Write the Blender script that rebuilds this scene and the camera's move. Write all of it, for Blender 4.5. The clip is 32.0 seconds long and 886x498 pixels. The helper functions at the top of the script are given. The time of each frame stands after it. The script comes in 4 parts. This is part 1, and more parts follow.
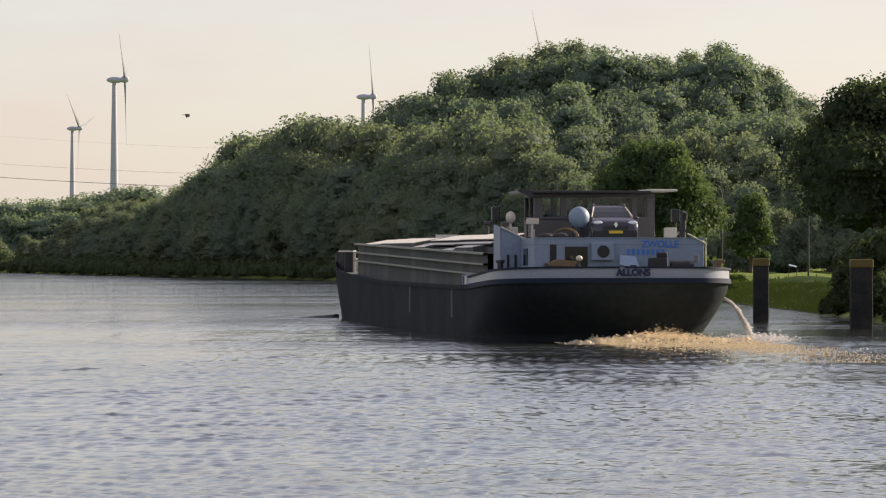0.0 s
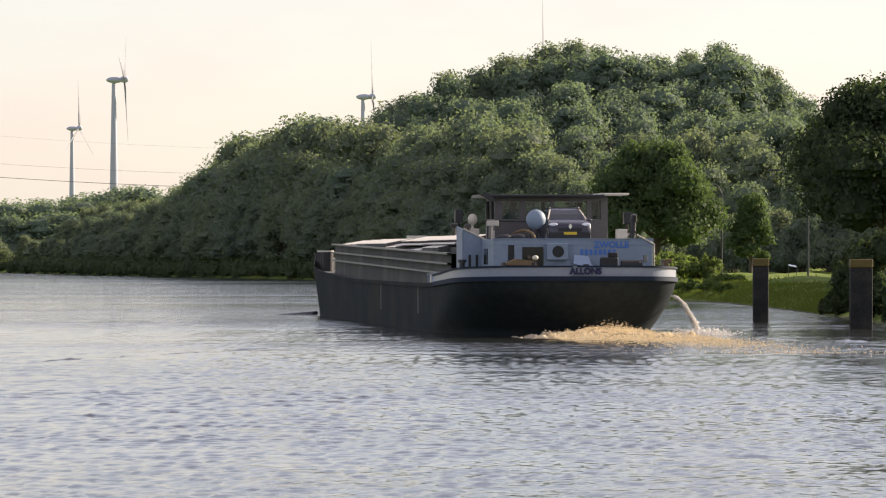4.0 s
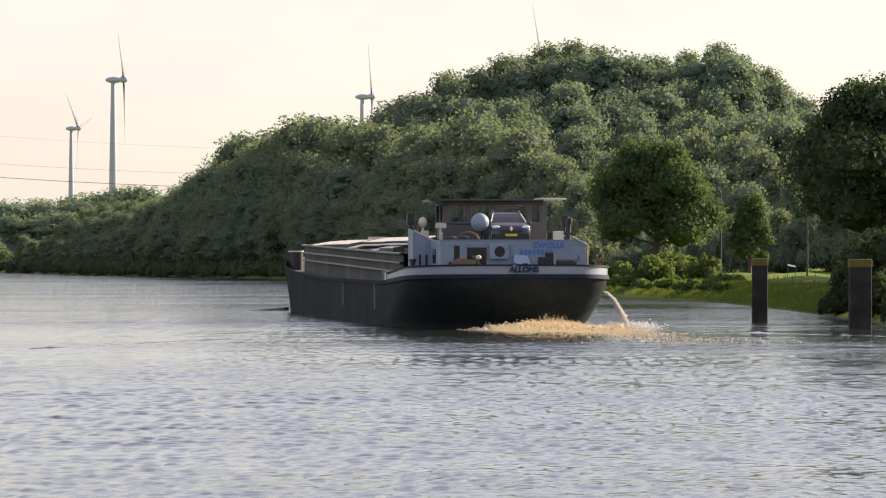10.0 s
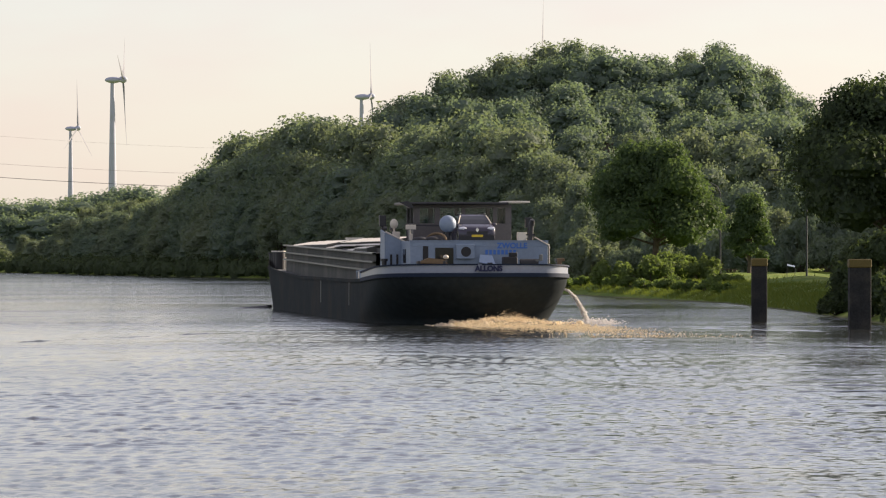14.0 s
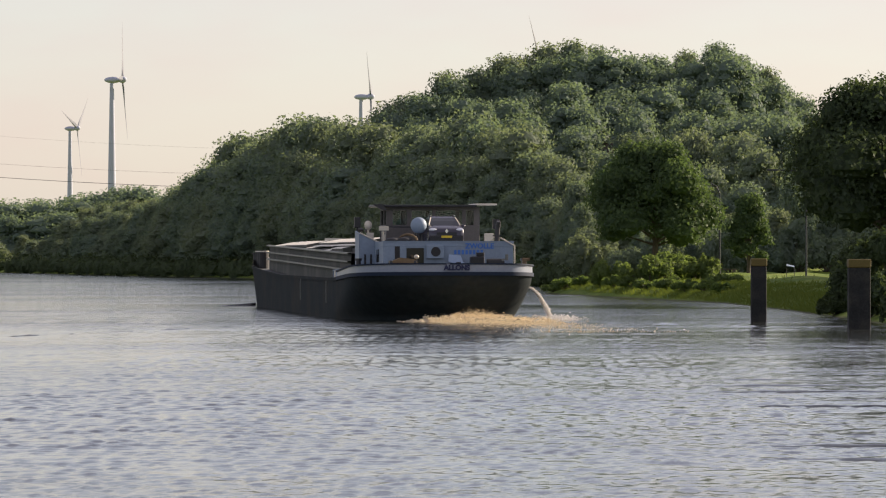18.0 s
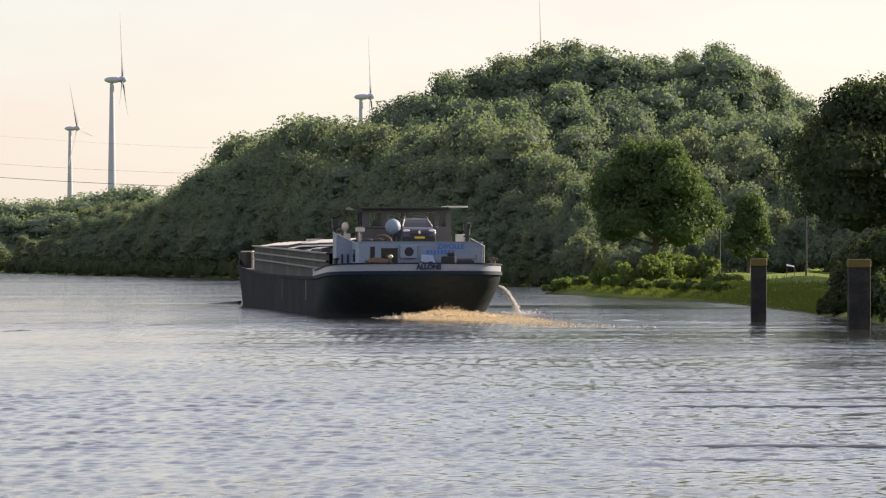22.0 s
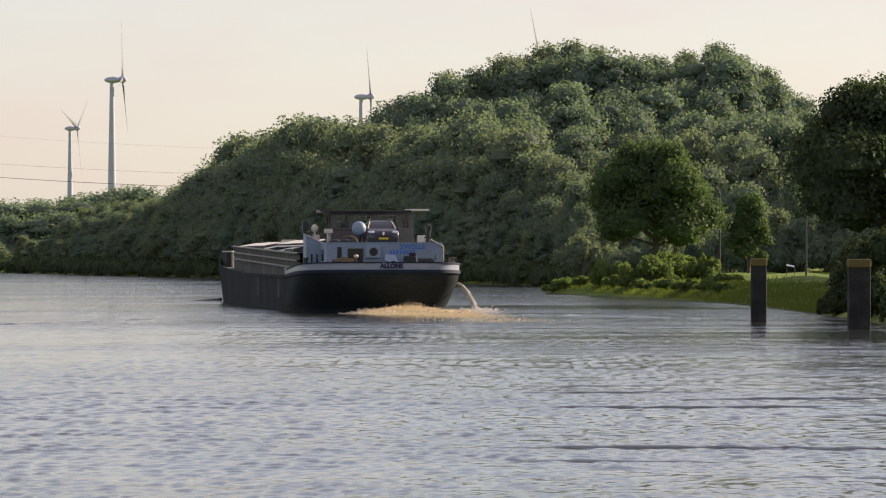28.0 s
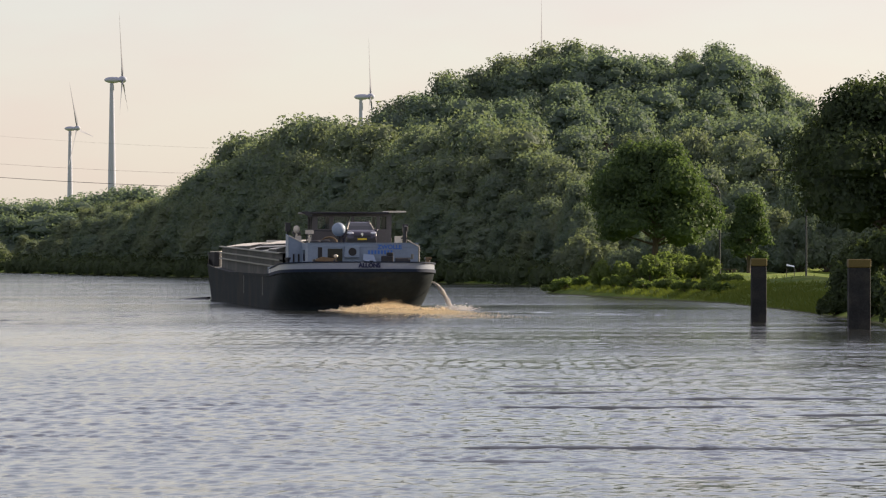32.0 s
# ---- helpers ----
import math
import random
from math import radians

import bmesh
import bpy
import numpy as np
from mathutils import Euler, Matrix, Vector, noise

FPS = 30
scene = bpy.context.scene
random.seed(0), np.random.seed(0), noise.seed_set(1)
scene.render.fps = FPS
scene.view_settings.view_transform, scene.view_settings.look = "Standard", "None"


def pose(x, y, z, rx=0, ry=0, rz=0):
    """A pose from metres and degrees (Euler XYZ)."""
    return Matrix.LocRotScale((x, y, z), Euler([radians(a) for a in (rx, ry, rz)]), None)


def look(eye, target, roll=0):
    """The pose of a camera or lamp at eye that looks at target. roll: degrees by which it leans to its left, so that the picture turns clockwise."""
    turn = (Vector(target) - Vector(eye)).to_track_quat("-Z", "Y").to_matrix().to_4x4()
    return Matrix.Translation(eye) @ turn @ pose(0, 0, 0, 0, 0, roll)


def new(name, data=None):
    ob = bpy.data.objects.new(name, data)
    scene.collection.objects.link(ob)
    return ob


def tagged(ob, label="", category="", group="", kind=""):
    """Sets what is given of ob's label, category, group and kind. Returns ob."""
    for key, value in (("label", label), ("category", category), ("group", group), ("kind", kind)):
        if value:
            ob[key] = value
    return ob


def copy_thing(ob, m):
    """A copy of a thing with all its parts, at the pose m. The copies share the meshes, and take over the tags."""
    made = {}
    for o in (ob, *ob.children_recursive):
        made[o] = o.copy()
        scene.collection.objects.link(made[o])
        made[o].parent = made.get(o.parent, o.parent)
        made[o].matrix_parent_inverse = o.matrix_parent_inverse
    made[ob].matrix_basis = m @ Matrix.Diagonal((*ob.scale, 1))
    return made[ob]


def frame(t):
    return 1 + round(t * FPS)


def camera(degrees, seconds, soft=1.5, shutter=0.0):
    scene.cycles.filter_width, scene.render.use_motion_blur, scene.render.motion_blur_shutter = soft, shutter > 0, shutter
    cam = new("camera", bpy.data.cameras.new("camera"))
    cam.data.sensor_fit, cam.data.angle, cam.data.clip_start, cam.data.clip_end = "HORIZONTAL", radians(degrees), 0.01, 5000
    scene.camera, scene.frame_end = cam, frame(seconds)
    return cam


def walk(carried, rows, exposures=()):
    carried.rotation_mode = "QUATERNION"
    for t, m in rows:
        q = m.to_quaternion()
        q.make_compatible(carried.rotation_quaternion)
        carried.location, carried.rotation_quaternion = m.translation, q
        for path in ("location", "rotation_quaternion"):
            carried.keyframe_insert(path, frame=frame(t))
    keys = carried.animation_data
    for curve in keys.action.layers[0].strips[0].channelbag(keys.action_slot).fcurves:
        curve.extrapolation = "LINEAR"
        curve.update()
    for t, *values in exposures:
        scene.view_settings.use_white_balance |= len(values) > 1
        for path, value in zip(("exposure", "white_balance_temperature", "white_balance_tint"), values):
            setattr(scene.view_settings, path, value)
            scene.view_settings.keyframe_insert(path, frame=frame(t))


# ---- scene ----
# the camera: a long lens on a tripod above the canal bank, with a very slight pan
cam = camera(10.0, 32.0, 1.2)


def aim(pan):
    return pose(0, 0, 3.4, 90.038, 0, pan)


walk(cam, [(0, aim(0.0128)), (3.5, aim(0.0115)), (5.5, aim(0.0)), (9, aim(0.0)), (13, aim(-0.003)),
           (16.5, aim(-0.0128)), (24, aim(-0.0128)), (32, aim(-0.0128))],
     exposures=[(t, e + 1.1, 6120, 14) for t, e in ((0, 0.0), (1, 0.07), (2.0, 0.22), (3.5, 0.28), (9, 0.3), (12, 0.27), (14, 0.15), (17, 0.02), (20, 0.06),
                                          (21.5, 0.23), (22.5, 0.25), (23.5, 0.19), (24.5, 0.06), (28, 0.02), (32, 0.02))])

# ---- light: low warm sun to the side and beyond, clear hazy sky ----
SUN_AZ, SUN_EL = radians(58), radians(21)   # measured from +Y towards +X
SUN_WAY = Vector((math.sin(SUN_AZ) * math.cos(SUN_EL), math.cos(SUN_AZ) * math.cos(SUN_EL), math.sin(SUN_EL)))
world = bpy.data.worlds.new("evening_sky")
scene.world = world
world.use_nodes = True
wn, wl = world.node_tree.nodes, world.node_tree.links
wn.clear()
sky = wn.new("ShaderNodeTexSky")
sky.sky_type, sky.sun_disc = "NISHITA", False
sky.sun_elevation, sky.sun_rotation = SUN_EL, SUN_AZ
sky.air_density, sky.dust_density, sky.ozone_density = 1.0, 0.6, 1.1
sky_bg, sky_out = wn.new("ShaderNodeBackground"), wn.new("ShaderNodeOutputWorld")
sky_bg.inputs[1].default_value = 0.069
# faint pink wisps of high cloud
sky_at, wisps, wisp_range, wisp_mix = (wn.new("ShaderNode" + k) for k in ("TexCoord", "TexNoise", "MapRange", "Mix"))
stretch = wn.new("ShaderNodeMapping")
stretch.inputs["Scale"].default_value = (14, 14, 45)
wisps.inputs["Scale"].default_value, wisps.inputs["Detail"].default_value = 1.0, 5.0
wisp_range.inputs["From Min"].default_value, wisp_range.inputs["From Max"].default_value = 0.42, 0.7
wisp_mix.data_type, wisp_mix.blend_type = "RGBA", "MULTIPLY"
wisp_mix.inputs["B"].default_value = (1.0, 0.925, 0.94, 1)
wl.new(sky_at.outputs["Generated"], stretch.inputs["Vector"]), wl.new(stretch.outputs[0], wisps.inputs["Vector"])
wl.new(wisps.outputs["Fac"], wisp_range.inputs["Value"]), wl.new(wisp_range.outputs[0], wisp_mix.inputs["Factor"])
# a thin even veil of high haze over the whole sky
veil = wn.new("ShaderNodeMix")
veil.data_type = "RGBA"
veil.inputs["Factor"].default_value, veil.inputs["B"].default_value = 0.5, (5.15, 4.45, 4.3, 1)
wl.new(sky.outputs[0], veil.inputs["A"]), wl.new(veil.outputs["Result"], wisp_mix.inputs["A"])
wl.new(wisp_mix.outputs["Result"], sky_bg.inputs[0])
wl.new(sky_bg.outputs[0], sky_out.inputs[0])
sun_data = bpy.data.lights.new("sun", "SUN")
sun_data.energy, sun_data.angle, sun_data.color = 4.5, radians(0.6), (1.0, 0.82, 0.6)
sun = new("sun", sun_data)
sun.matrix_world = look(SUN_WAY * 100, (0, 0, 0))


# ---- materials ----
def mat(name, base, rough=0.6, metal=0.0, var=0.15, scale=2.0, bump=0.0, bump_scale=30.0, second=None, spec=0.5, coord="Object", mask=(0.45, 0.65)):
    m = bpy.data.materials.new(name)
    m.use_nodes = True
    nt = m.node_tree
    n, l = nt.nodes, nt.links
    b = n["Principled BSDF"]
    b.inputs["Roughness"].default_value, b.inputs["Metallic"].default_value = rough, metal
    b.inputs["Specular IOR Level"].default_value = spec
    tc = n.new("ShaderNodeTexCoord")
    big, fine = n.new("ShaderNodeTexNoise"), n.new("ShaderNodeTexNoise")
    big.inputs["Scale"].default_value, fine.inputs["Scale"].default_value = scale, scale * 9
    big.inputs["Detail"].default_value, fine.inputs["Detail"].default_value = 5, 3
    l.new(tc.outputs[coord], big.inputs["Vector"]), l.new(tc.outputs[coord], fine.inputs["Vector"])
    add = n.new("ShaderNodeMath")
    add.operation = "ADD"
    l.new(big.outputs["Fac"], add.inputs[0]), l.new(fine.outputs["Fac"], add.inputs[1])
    ramp = n.new("ShaderNodeMapRange")
    ramp.inputs["From Min"].default_value, ramp.inputs["From Max"].default_value = 0.6, 1.4
    ramp.inputs["To Min"].default_value, ramp.inputs["To Max"].default_value = 1 - var, 1 + var
    l.new(add.outputs[0], ramp.inputs["Value"])
    mul = n.new("ShaderNodeVectorMath")
    mul.operation = "SCALE"
    l.new(ramp.outputs[0], mul.inputs["Scale"])
    if second:
        mix = n.new("ShaderNodeMix")
        mix.data_type = "RGBA"
        mix.inputs["A"].default_value, mix.inputs["B"].default_value = (*base, 1), (*second, 1)
        pick = n.new("ShaderNodeMapRange")
        pick.inputs["From Min"].default_value, pick.inputs["From Max"].default_value = mask
        l.new(big.outputs["Fac"], pick.inputs["Value"]), l.new(pick.outputs[0], mix.inputs["Factor"])
        l.new(mix.outputs["Result"], mul.inputs[0])
    else:
        mul.inputs[0].default_value = base
    l.new(mul.outputs[0], b.inputs["Base Color"])
    if bump:
        bn, grain = n.new("ShaderNodeBump"), n.new("ShaderNodeTexNoise")
        grain.inputs["Scale"].default_value, bn.inputs["Strength"].default_value = bump_scale, bump
        bn.inputs["Distance"].default_value = 0.02
        l.new(tc.outputs[coord], grain.inputs["Vector"])
        l.new(grain.outputs["Fac"], bn.inputs["Height"]), l.new(bn.outputs["Normal"], b.inputs["Normal"])
    return m


def leaf_mat(name, dark, light, warm, glow=0.35, yellow=(1.1, 1.12, 0.6)):
    """Foliage: each leaf clump and each tree has its own green; light passes through."""
    m = bpy.data.materials.new(name)
    m.use_nodes = True
    n, l = m.node_tree.nodes, m.node_tree.links
    n.clear()
    geo, info = n.new("ShaderNodeNewGeometry"), n.new("ShaderNodeObjectInfo")
    a, b2 = n.new("ShaderNodeMix"), n.new("ShaderNodeMix")
    a.data_type = b2.data_type = "RGBA"
    a.inputs["A"].default_value, a.inputs["B"].default_value = (*dark, 1), (*light, 1)
    l.new(geo.outputs["Random Per Island"], a.inputs["Factor"])
    half = n.new("ShaderNodeMath")
    half.operation = "MULTIPLY"
    half.inputs[1].default_value = 0.6
    l.new(info.outputs["Random"], half.inputs[0]), l.new(half.outputs[0], b2.inputs["Factor"])
    l.new(a.outputs["Result"], b2.inputs["A"])
    b2.inputs["B"].default_value = (*warm, 1)
    d, t, mix, gloss, waxy, out = (n.new("ShaderNode" + k) for k in ("BsdfDiffuse", "BsdfTranslucent", "MixShader", "BsdfGlossy", "MixShader", "OutputMaterial"))
    mix.inputs[0].default_value, waxy.inputs[0].default_value, gloss.inputs["Roughness"].default_value = glow, 0.012, 0.5
    through_leaf = n.new("ShaderNodeVectorMath")
    through_leaf.operation = "MULTIPLY"
    through_leaf.inputs[1].default_value = yellow
    l.new(b2.outputs["Result"], through_leaf.inputs[0])
    l.new(b2.outputs["Result"], d.inputs["Color"]), l.new(through_leaf.outputs[0], t.inputs["Color"])
    l.new(d.outputs[0], mix.inputs[1]), l.new(t.outputs[0], mix.inputs[2])
    l.new(mix.outputs[0], waxy.inputs[1]), l.new(gloss.outputs[0], waxy.inputs[2]), l.new(waxy.outputs[0], out.inputs["Surface"])
    return m


def water_mat():
    m = bpy.data.materials.new("canal_water")
    m.use_nodes = True
    n, l = m.node_tree.nodes, m.node_tree.links
    b = n["Principled BSDF"]
    b.inputs["Base Color"].default_value = (0.03, 0.033, 0.03, 1)
    b.inputs["Roughness"].default_value, b.inputs["IOR"].default_value = 0.085, 1.33
    tc = n.new("ShaderNodeTexCoord")
    total = None
    # wavelength, stretch across the canal, height in metres: the ripples too fine for the mesh
    for size, long, high in ((0.14, 0.8, 0.006), (0.45, 0.7, 0.022), (1.3, 0.7, 0.055), (3.5, 0.9, 0.12)):
        mp, tex, sc = n.new("ShaderNodeMapping"), n.new("ShaderNodeTexNoise"), n.new("ShaderNodeMath")
        mp.inputs["Scale"].default_value = (1 / (size * long), 1 / size, 1)
        mp.inputs["Rotation"].default_value = (0, 0, 0.12 * size)
        tex.inputs["Scale"].default_value, tex.inputs["Detail"].default_value = 1.0, 2.0
        sc.operation = "MULTIPLY"
        sc.inputs[1].default_value = high
        l.new(tc.outputs["Object"], mp.inputs["Vector"]), l.new(mp.outputs[0], tex.inputs["Vector"])
        l.new(tex.outputs["Fac"], sc.inputs[0])
        if total:
            add = n.new("ShaderNodeMath")
            l.new(total, add.inputs[0]), l.new(sc.outputs[0], add.inputs[1])
            total = add.outputs[0]
        else:
            total = sc.outputs[0]
    bn = n.new("ShaderNodeBump")
    bn.inputs["Strength"].default_value, bn.inputs["Distance"].default_value = 1.0, 1.0
    # patches of ruffled and of calmer water
    gm, gusts, gr = n.new("ShaderNodeMapping"), n.new("ShaderNodeTexNoise"), n.new("ShaderNodeMapRange")
    gm.inputs["Scale"].default_value = (1 / 45, 1 / 20, 1)
    gusts.inputs["Scale"].default_value, gusts.inputs["Detail"].default_value = 1.0, 3.0
    gr.inputs["From Min"].default_value, gr.inputs["From Max"].default_value = 0.36, 0.64
    gr.inputs["To Min"].default_value, gr.inputs["To Max"].default_value = 0.25, 1.1
    l.new(tc.outputs["Object"], gm.inputs["Vector"]), l.new(gm.outputs[0], gusts.inputs["Vector"])
    # the open reach beyond the barge lies in the wind
    sep, fetch, ruffle = n.new("ShaderNodeSeparateXYZ"), n.new("ShaderNodeMapRange"), n.new("ShaderNodeMath")
    fetch.inputs["From Min"].default_value, fetch.inputs["From Max"].default_value = 90, 280
    fetch.inputs["To Min"].default_value, fetch.inputs["To Max"].default_value = 0.8, 3.2
    ruffle.operation = "MULTIPLY"
    l.new(tc.outputs["Object"], sep.inputs[0]), l.new(sep.outputs["Y"], fetch.inputs["Value"])
    l.new(gr.outputs[0], ruffle.inputs[0]), l.new(fetch.outputs[0], ruffle.inputs[1])
    # wide bands of wind and slick across the canal
    bm_map, bands, band_range, banded = (n.new("ShaderNode" + k) for k in ("Mapping", "TexNoise", "MapRange", "Math"))
    bm_map.inputs["Scale"].default_value = (1 / 240, 1 / 38, 1)
    bands.inputs["Scale"].default_value, bands.inputs["Detail"].default_value = 1.0, 2.0
    band_range.inputs["From Min"].default_value, band_range.inputs["From Max"].default_value = 0.38, 0.62
    band_range.inputs["To Min"].default_value, band_range.inputs["To Max"].default_value = 0.35, 1.5
    banded.operation = "MULTIPLY"
    l.new(tc.outputs["Object"], bm_map.inputs["Vector"]), l.new(bm_map.outputs[0], bands.inputs["Vector"])
    l.new(bands.outputs["Fac"], band_range.inputs["Value"])
    l.new(ruffle.outputs[0], banded.inputs[0]), l.new(band_range.outputs[0], banded.inputs[1])
    heights = n.new("ShaderNodeMath")
    heights.operation = "MULTIPLY"
    l.new(total, heights.inputs[0]), l.new(banded.outputs[0], heights.inputs[1])
    l.new(gusts.outputs["Fac"], gr.inputs["Value"])
    l.new(heights.outputs[0], bn.inputs["Height"]), l.new(bn.outputs["Normal"], b.inputs["Normal"])
    return m


def ground_mat():
    """Rough grass, with bare earth and stones on the low slope at the waterline."""
    m = mat("bank_grass", (0.105, 0.16, 0.022), 0.9, var=0.35, scale=0.35, bump=0.6, bump_scale=6, second=(0.15, 0.18, 0.03), spec=0.1)
    n, l = m.node_tree.nodes, m.node_tree.links
    b = n["Principled BSDF"]
    old = b.inputs["Base Color"].links[0].from_socket
    geo, sep, rng, mix = n.new("ShaderNodeNewGeometry"), n.new("ShaderNodeSeparateXYZ"), n.new("ShaderNodeMapRange"), n.new("ShaderNodeMix")
    mix.data_type = "RGBA"
    rng.inputs["From Min"].default_value, rng.inputs["From Max"].default_value = -0.02, 0.12
    l.new(geo.outputs["Position"], sep.inputs[0]), l.new(sep.outputs["Z"], rng.inputs["Value"])
    l.new(rng.outputs[0], mix.inputs["Factor"]), l.new(old, mix.inputs["B"])
    mix.inputs["A"].default_value = (0.07, 0.06, 0.045, 1)
    # leaf litter on the wooded slope
    high, floor_mix = n.new("ShaderNodeMapRange"), n.new("ShaderNodeMix")
    floor_mix.data_type = "RGBA"
    high.inputs["From Min"].default_value, high.inputs["From Max"].default_value = 2.0, 3.0
    l.new(sep.outputs["Z"], high.inputs["Value"]), l.new(high.outputs[0], floor_mix.inputs["Factor"])
    l.new(mix.outputs["Result"], floor_mix.inputs["A"])
    floor_mix.inputs["B"].default_value = (0.05, 0.045, 0.03, 1)
    l.new(floor_mix.outputs["Result"], b.inputs["Base Color"])
    return m


WATER, GRASS = water_mat(), ground_mat()
# haze over the far wood is put into these lifted, bluish greens
LEAF_HAZED_WOOD = leaf_mat("hazed_wood_leaves", (0.145, 0.198, 0.17), (0.18, 0.235, 0.158), (0.205, 0.228, 0.138), 0.44)
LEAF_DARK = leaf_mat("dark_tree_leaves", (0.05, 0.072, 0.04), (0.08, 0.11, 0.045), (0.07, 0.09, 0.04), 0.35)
LEAF_NEAR = leaf_mat("near_leaves", (0.06, 0.1, 0.05), (0.11, 0.16, 0.06), (0.105, 0.145, 0.055), 0.45)
GRASS_BLADE = leaf_mat("grass_blades", (0.09, 0.14, 0.03), (0.17, 0.2, 0.04), (0.15, 0.18, 0.04), 0.45)
LEAF_BUSH = leaf_mat("bush_leaves", (0.09, 0.14, 0.045), (0.16, 0.22, 0.07), (0.15, 0.19, 0.065), 0.55)
BARK = mat("bark", (0.09, 0.07, 0.05), 0.9, var=0.3, scale=3, bump=0.6)
HULL = mat("black_hull_paint", (0.03, 0.037, 0.038), 0.8, var=0.25, scale=0.35, bump=0.05, bump_scale=3, second=(0.045, 0.042, 0.034), spec=0.06, mask=(0.5, 0.75))
# white paint darkened and blued: the stern's shade is put into both colours
WHITE = mat("shaded_white_ship_paint", (0.23, 0.29, 0.37), 0.5, spec=0.3, var=0.12, scale=0.8, second=(0.2, 0.235, 0.28), mask=(0.5, 0.85))
BULWARK = mat("shaded_white_bulwark", (0.26, 0.29, 0.34), 0.35, spec=0.5, var=0.12, scale=0.9)
BLUE = mat("blue_ship_paint", (0.014, 0.024, 0.045), 0.7, spec=0.2, var=0.12, scale=1.0)
ROPE = mat("brown_rope", (0.16, 0.11, 0.06), 0.9, var=0.3, scale=6)
SHEET = mat("pale_blue_sheet", (0.3, 0.38, 0.5), 0.6, var=0.1)
PALE_BLUE = mat("pale_blue_lettering", (0.05, 0.16, 0.5), 0.5, var=0.05)
NAVY = mat("dark_blue_lettering", (0.006, 0.012, 0.06), 0.5, var=0.05)
GREY_STEEL = mat("grey_coaming_paint", (0.085, 0.09, 0.078), 0.8, var=0.15, scale=0.4, spec=0.2, second=(0.12, 0.115, 0.10))
# the ledges' lit look is painted in; also the paint of worn bars
LEDGE = mat("lit_ledge_worn_bar_paint", (0.16, 0.165, 0.145), 0.5, var=0.2, scale=1.0)
ALU = mat("hatch_aluminium", (0.68, 0.63, 0.52), 0.5, metal=0.0, var=0.12, scale=0.8, bump=0.08)
DECK = mat("deck_paint", (0.06, 0.065, 0.065), 0.7, var=0.25, scale=1.0)
DARK = mat("dark_rubber", (0.015, 0.015, 0.016), 0.6, var=0.2)
BLACK_STEEL = mat("black_steel", (0.025, 0.025, 0.027), 0.45, var=0.2)
WOOD_BROWN = mat("varnished_wheelhouse_wood", (0.12, 0.108, 0.098), 0.6, var=0.2, scale=1.5)
CREAM = mat("cream_plastic", (0.62, 0.56, 0.45), 0.5, var=0.06)
CHROME = mat("bright_metal", (0.75, 0.74, 0.72), 0.25, metal=1.0, var=0.05)
TURBINE = mat("turbine_white", (0.42, 0.44, 0.52), 0.7, var=0.04, scale=0.05)
# blades darker than the tower: their backlit silhouette is put into the colour
BLADE = mat("backlit_blade_grey", (0.15, 0.16, 0.19), 0.7, var=0.04, scale=0.05)
YELLOW = mat("yellow_post_cap", (0.12, 0.09, 0.02), 0.8, var=0.25, scale=2)
PILE = mat("tarred_steel_pile", (0.03, 0.031, 0.03), 0.85, spec=0.15, var=0.4, scale=1.5, bump=0.4, second=(0.042, 0.04, 0.034))
ZINC = mat("galvanised_pole", (0.04, 0.045, 0.05), 0.8, metal=0.0, var=0.1)
CAR_PAINT = mat("silver_blue_car_paint", (0.035, 0.032, 0.05), 0.25, spec=0.6, var=0.04)
PLATE = mat("yellow_plate", (0.6, 0.42, 0.02), 0.5, var=0.03)
FOAM = leaf_mat("foam", (0.74, 0.6, 0.38), (0.97, 0.91, 0.74), (0.9, 0.82, 0.64), 0.55, (1, 0.95, 0.8))
WASH = mat("churned_water", (0.09, 0.075, 0.055), 0.12, var=0.3, scale=1.6, second=(0.6, 0.52, 0.38), mask=(0.54, 0.66))
SPRAY = leaf_mat("white_spray", (0.86, 0.83, 0.78), (0.9, 0.88, 0.84), (0.88, 0.85, 0.8), 0.45, (1, 1, 1))
FEATHER = mat("dark_feathers", (0.03, 0.028, 0.025), 0.8, var=0.2)


def glass_mat():
    m = bpy.data.materials.new("tinted_glass")
    m.use_nodes = True
    b = m.node_tree.nodes["Principled BSDF"]
    b.inputs["Base Color"].default_value = (0.012, 0.015, 0.018, 1)
    b.inputs["Roughness"].default_value, b.inputs["IOR"].default_value = 0.06, 1.4
    return m


def clear_glass():
    """Window panes that one sees through."""
    m = bpy.data.materials.new("clear_glass")
    m.use_nodes = True
    n, l = m.node_tree.nodes, m.node_tree.links
    n.clear()
    clear, gloss, mix, out = (n.new("ShaderNode" + k) for k in ("BsdfTransparent", "BsdfGlossy", "MixShader", "OutputMaterial"))
    clear.inputs["Color"].default_value, gloss.inputs["Roughness"].default_value = (0.72, 0.78, 0.76, 1), 0.04
    mix.inputs[0].default_value = 0.03
    l.new(clear.outputs[0], mix.inputs[1]), l.new(gloss.outputs[0], mix.inputs[2]), l.new(mix.outputs[0], out.inputs["Surface"])
    return m


GLASS, CLEAR = glass_mat(), clear_glass()
WINDSCREEN = mat("windscreen_glass", (0.03, 0.034, 0.04), 0.12, var=0.05, spec=0.5)
HEADLAMP = mat("headlamp_glass", (0.8, 0.8, 0.82), 0.12, metal=0.5, var=0.02)


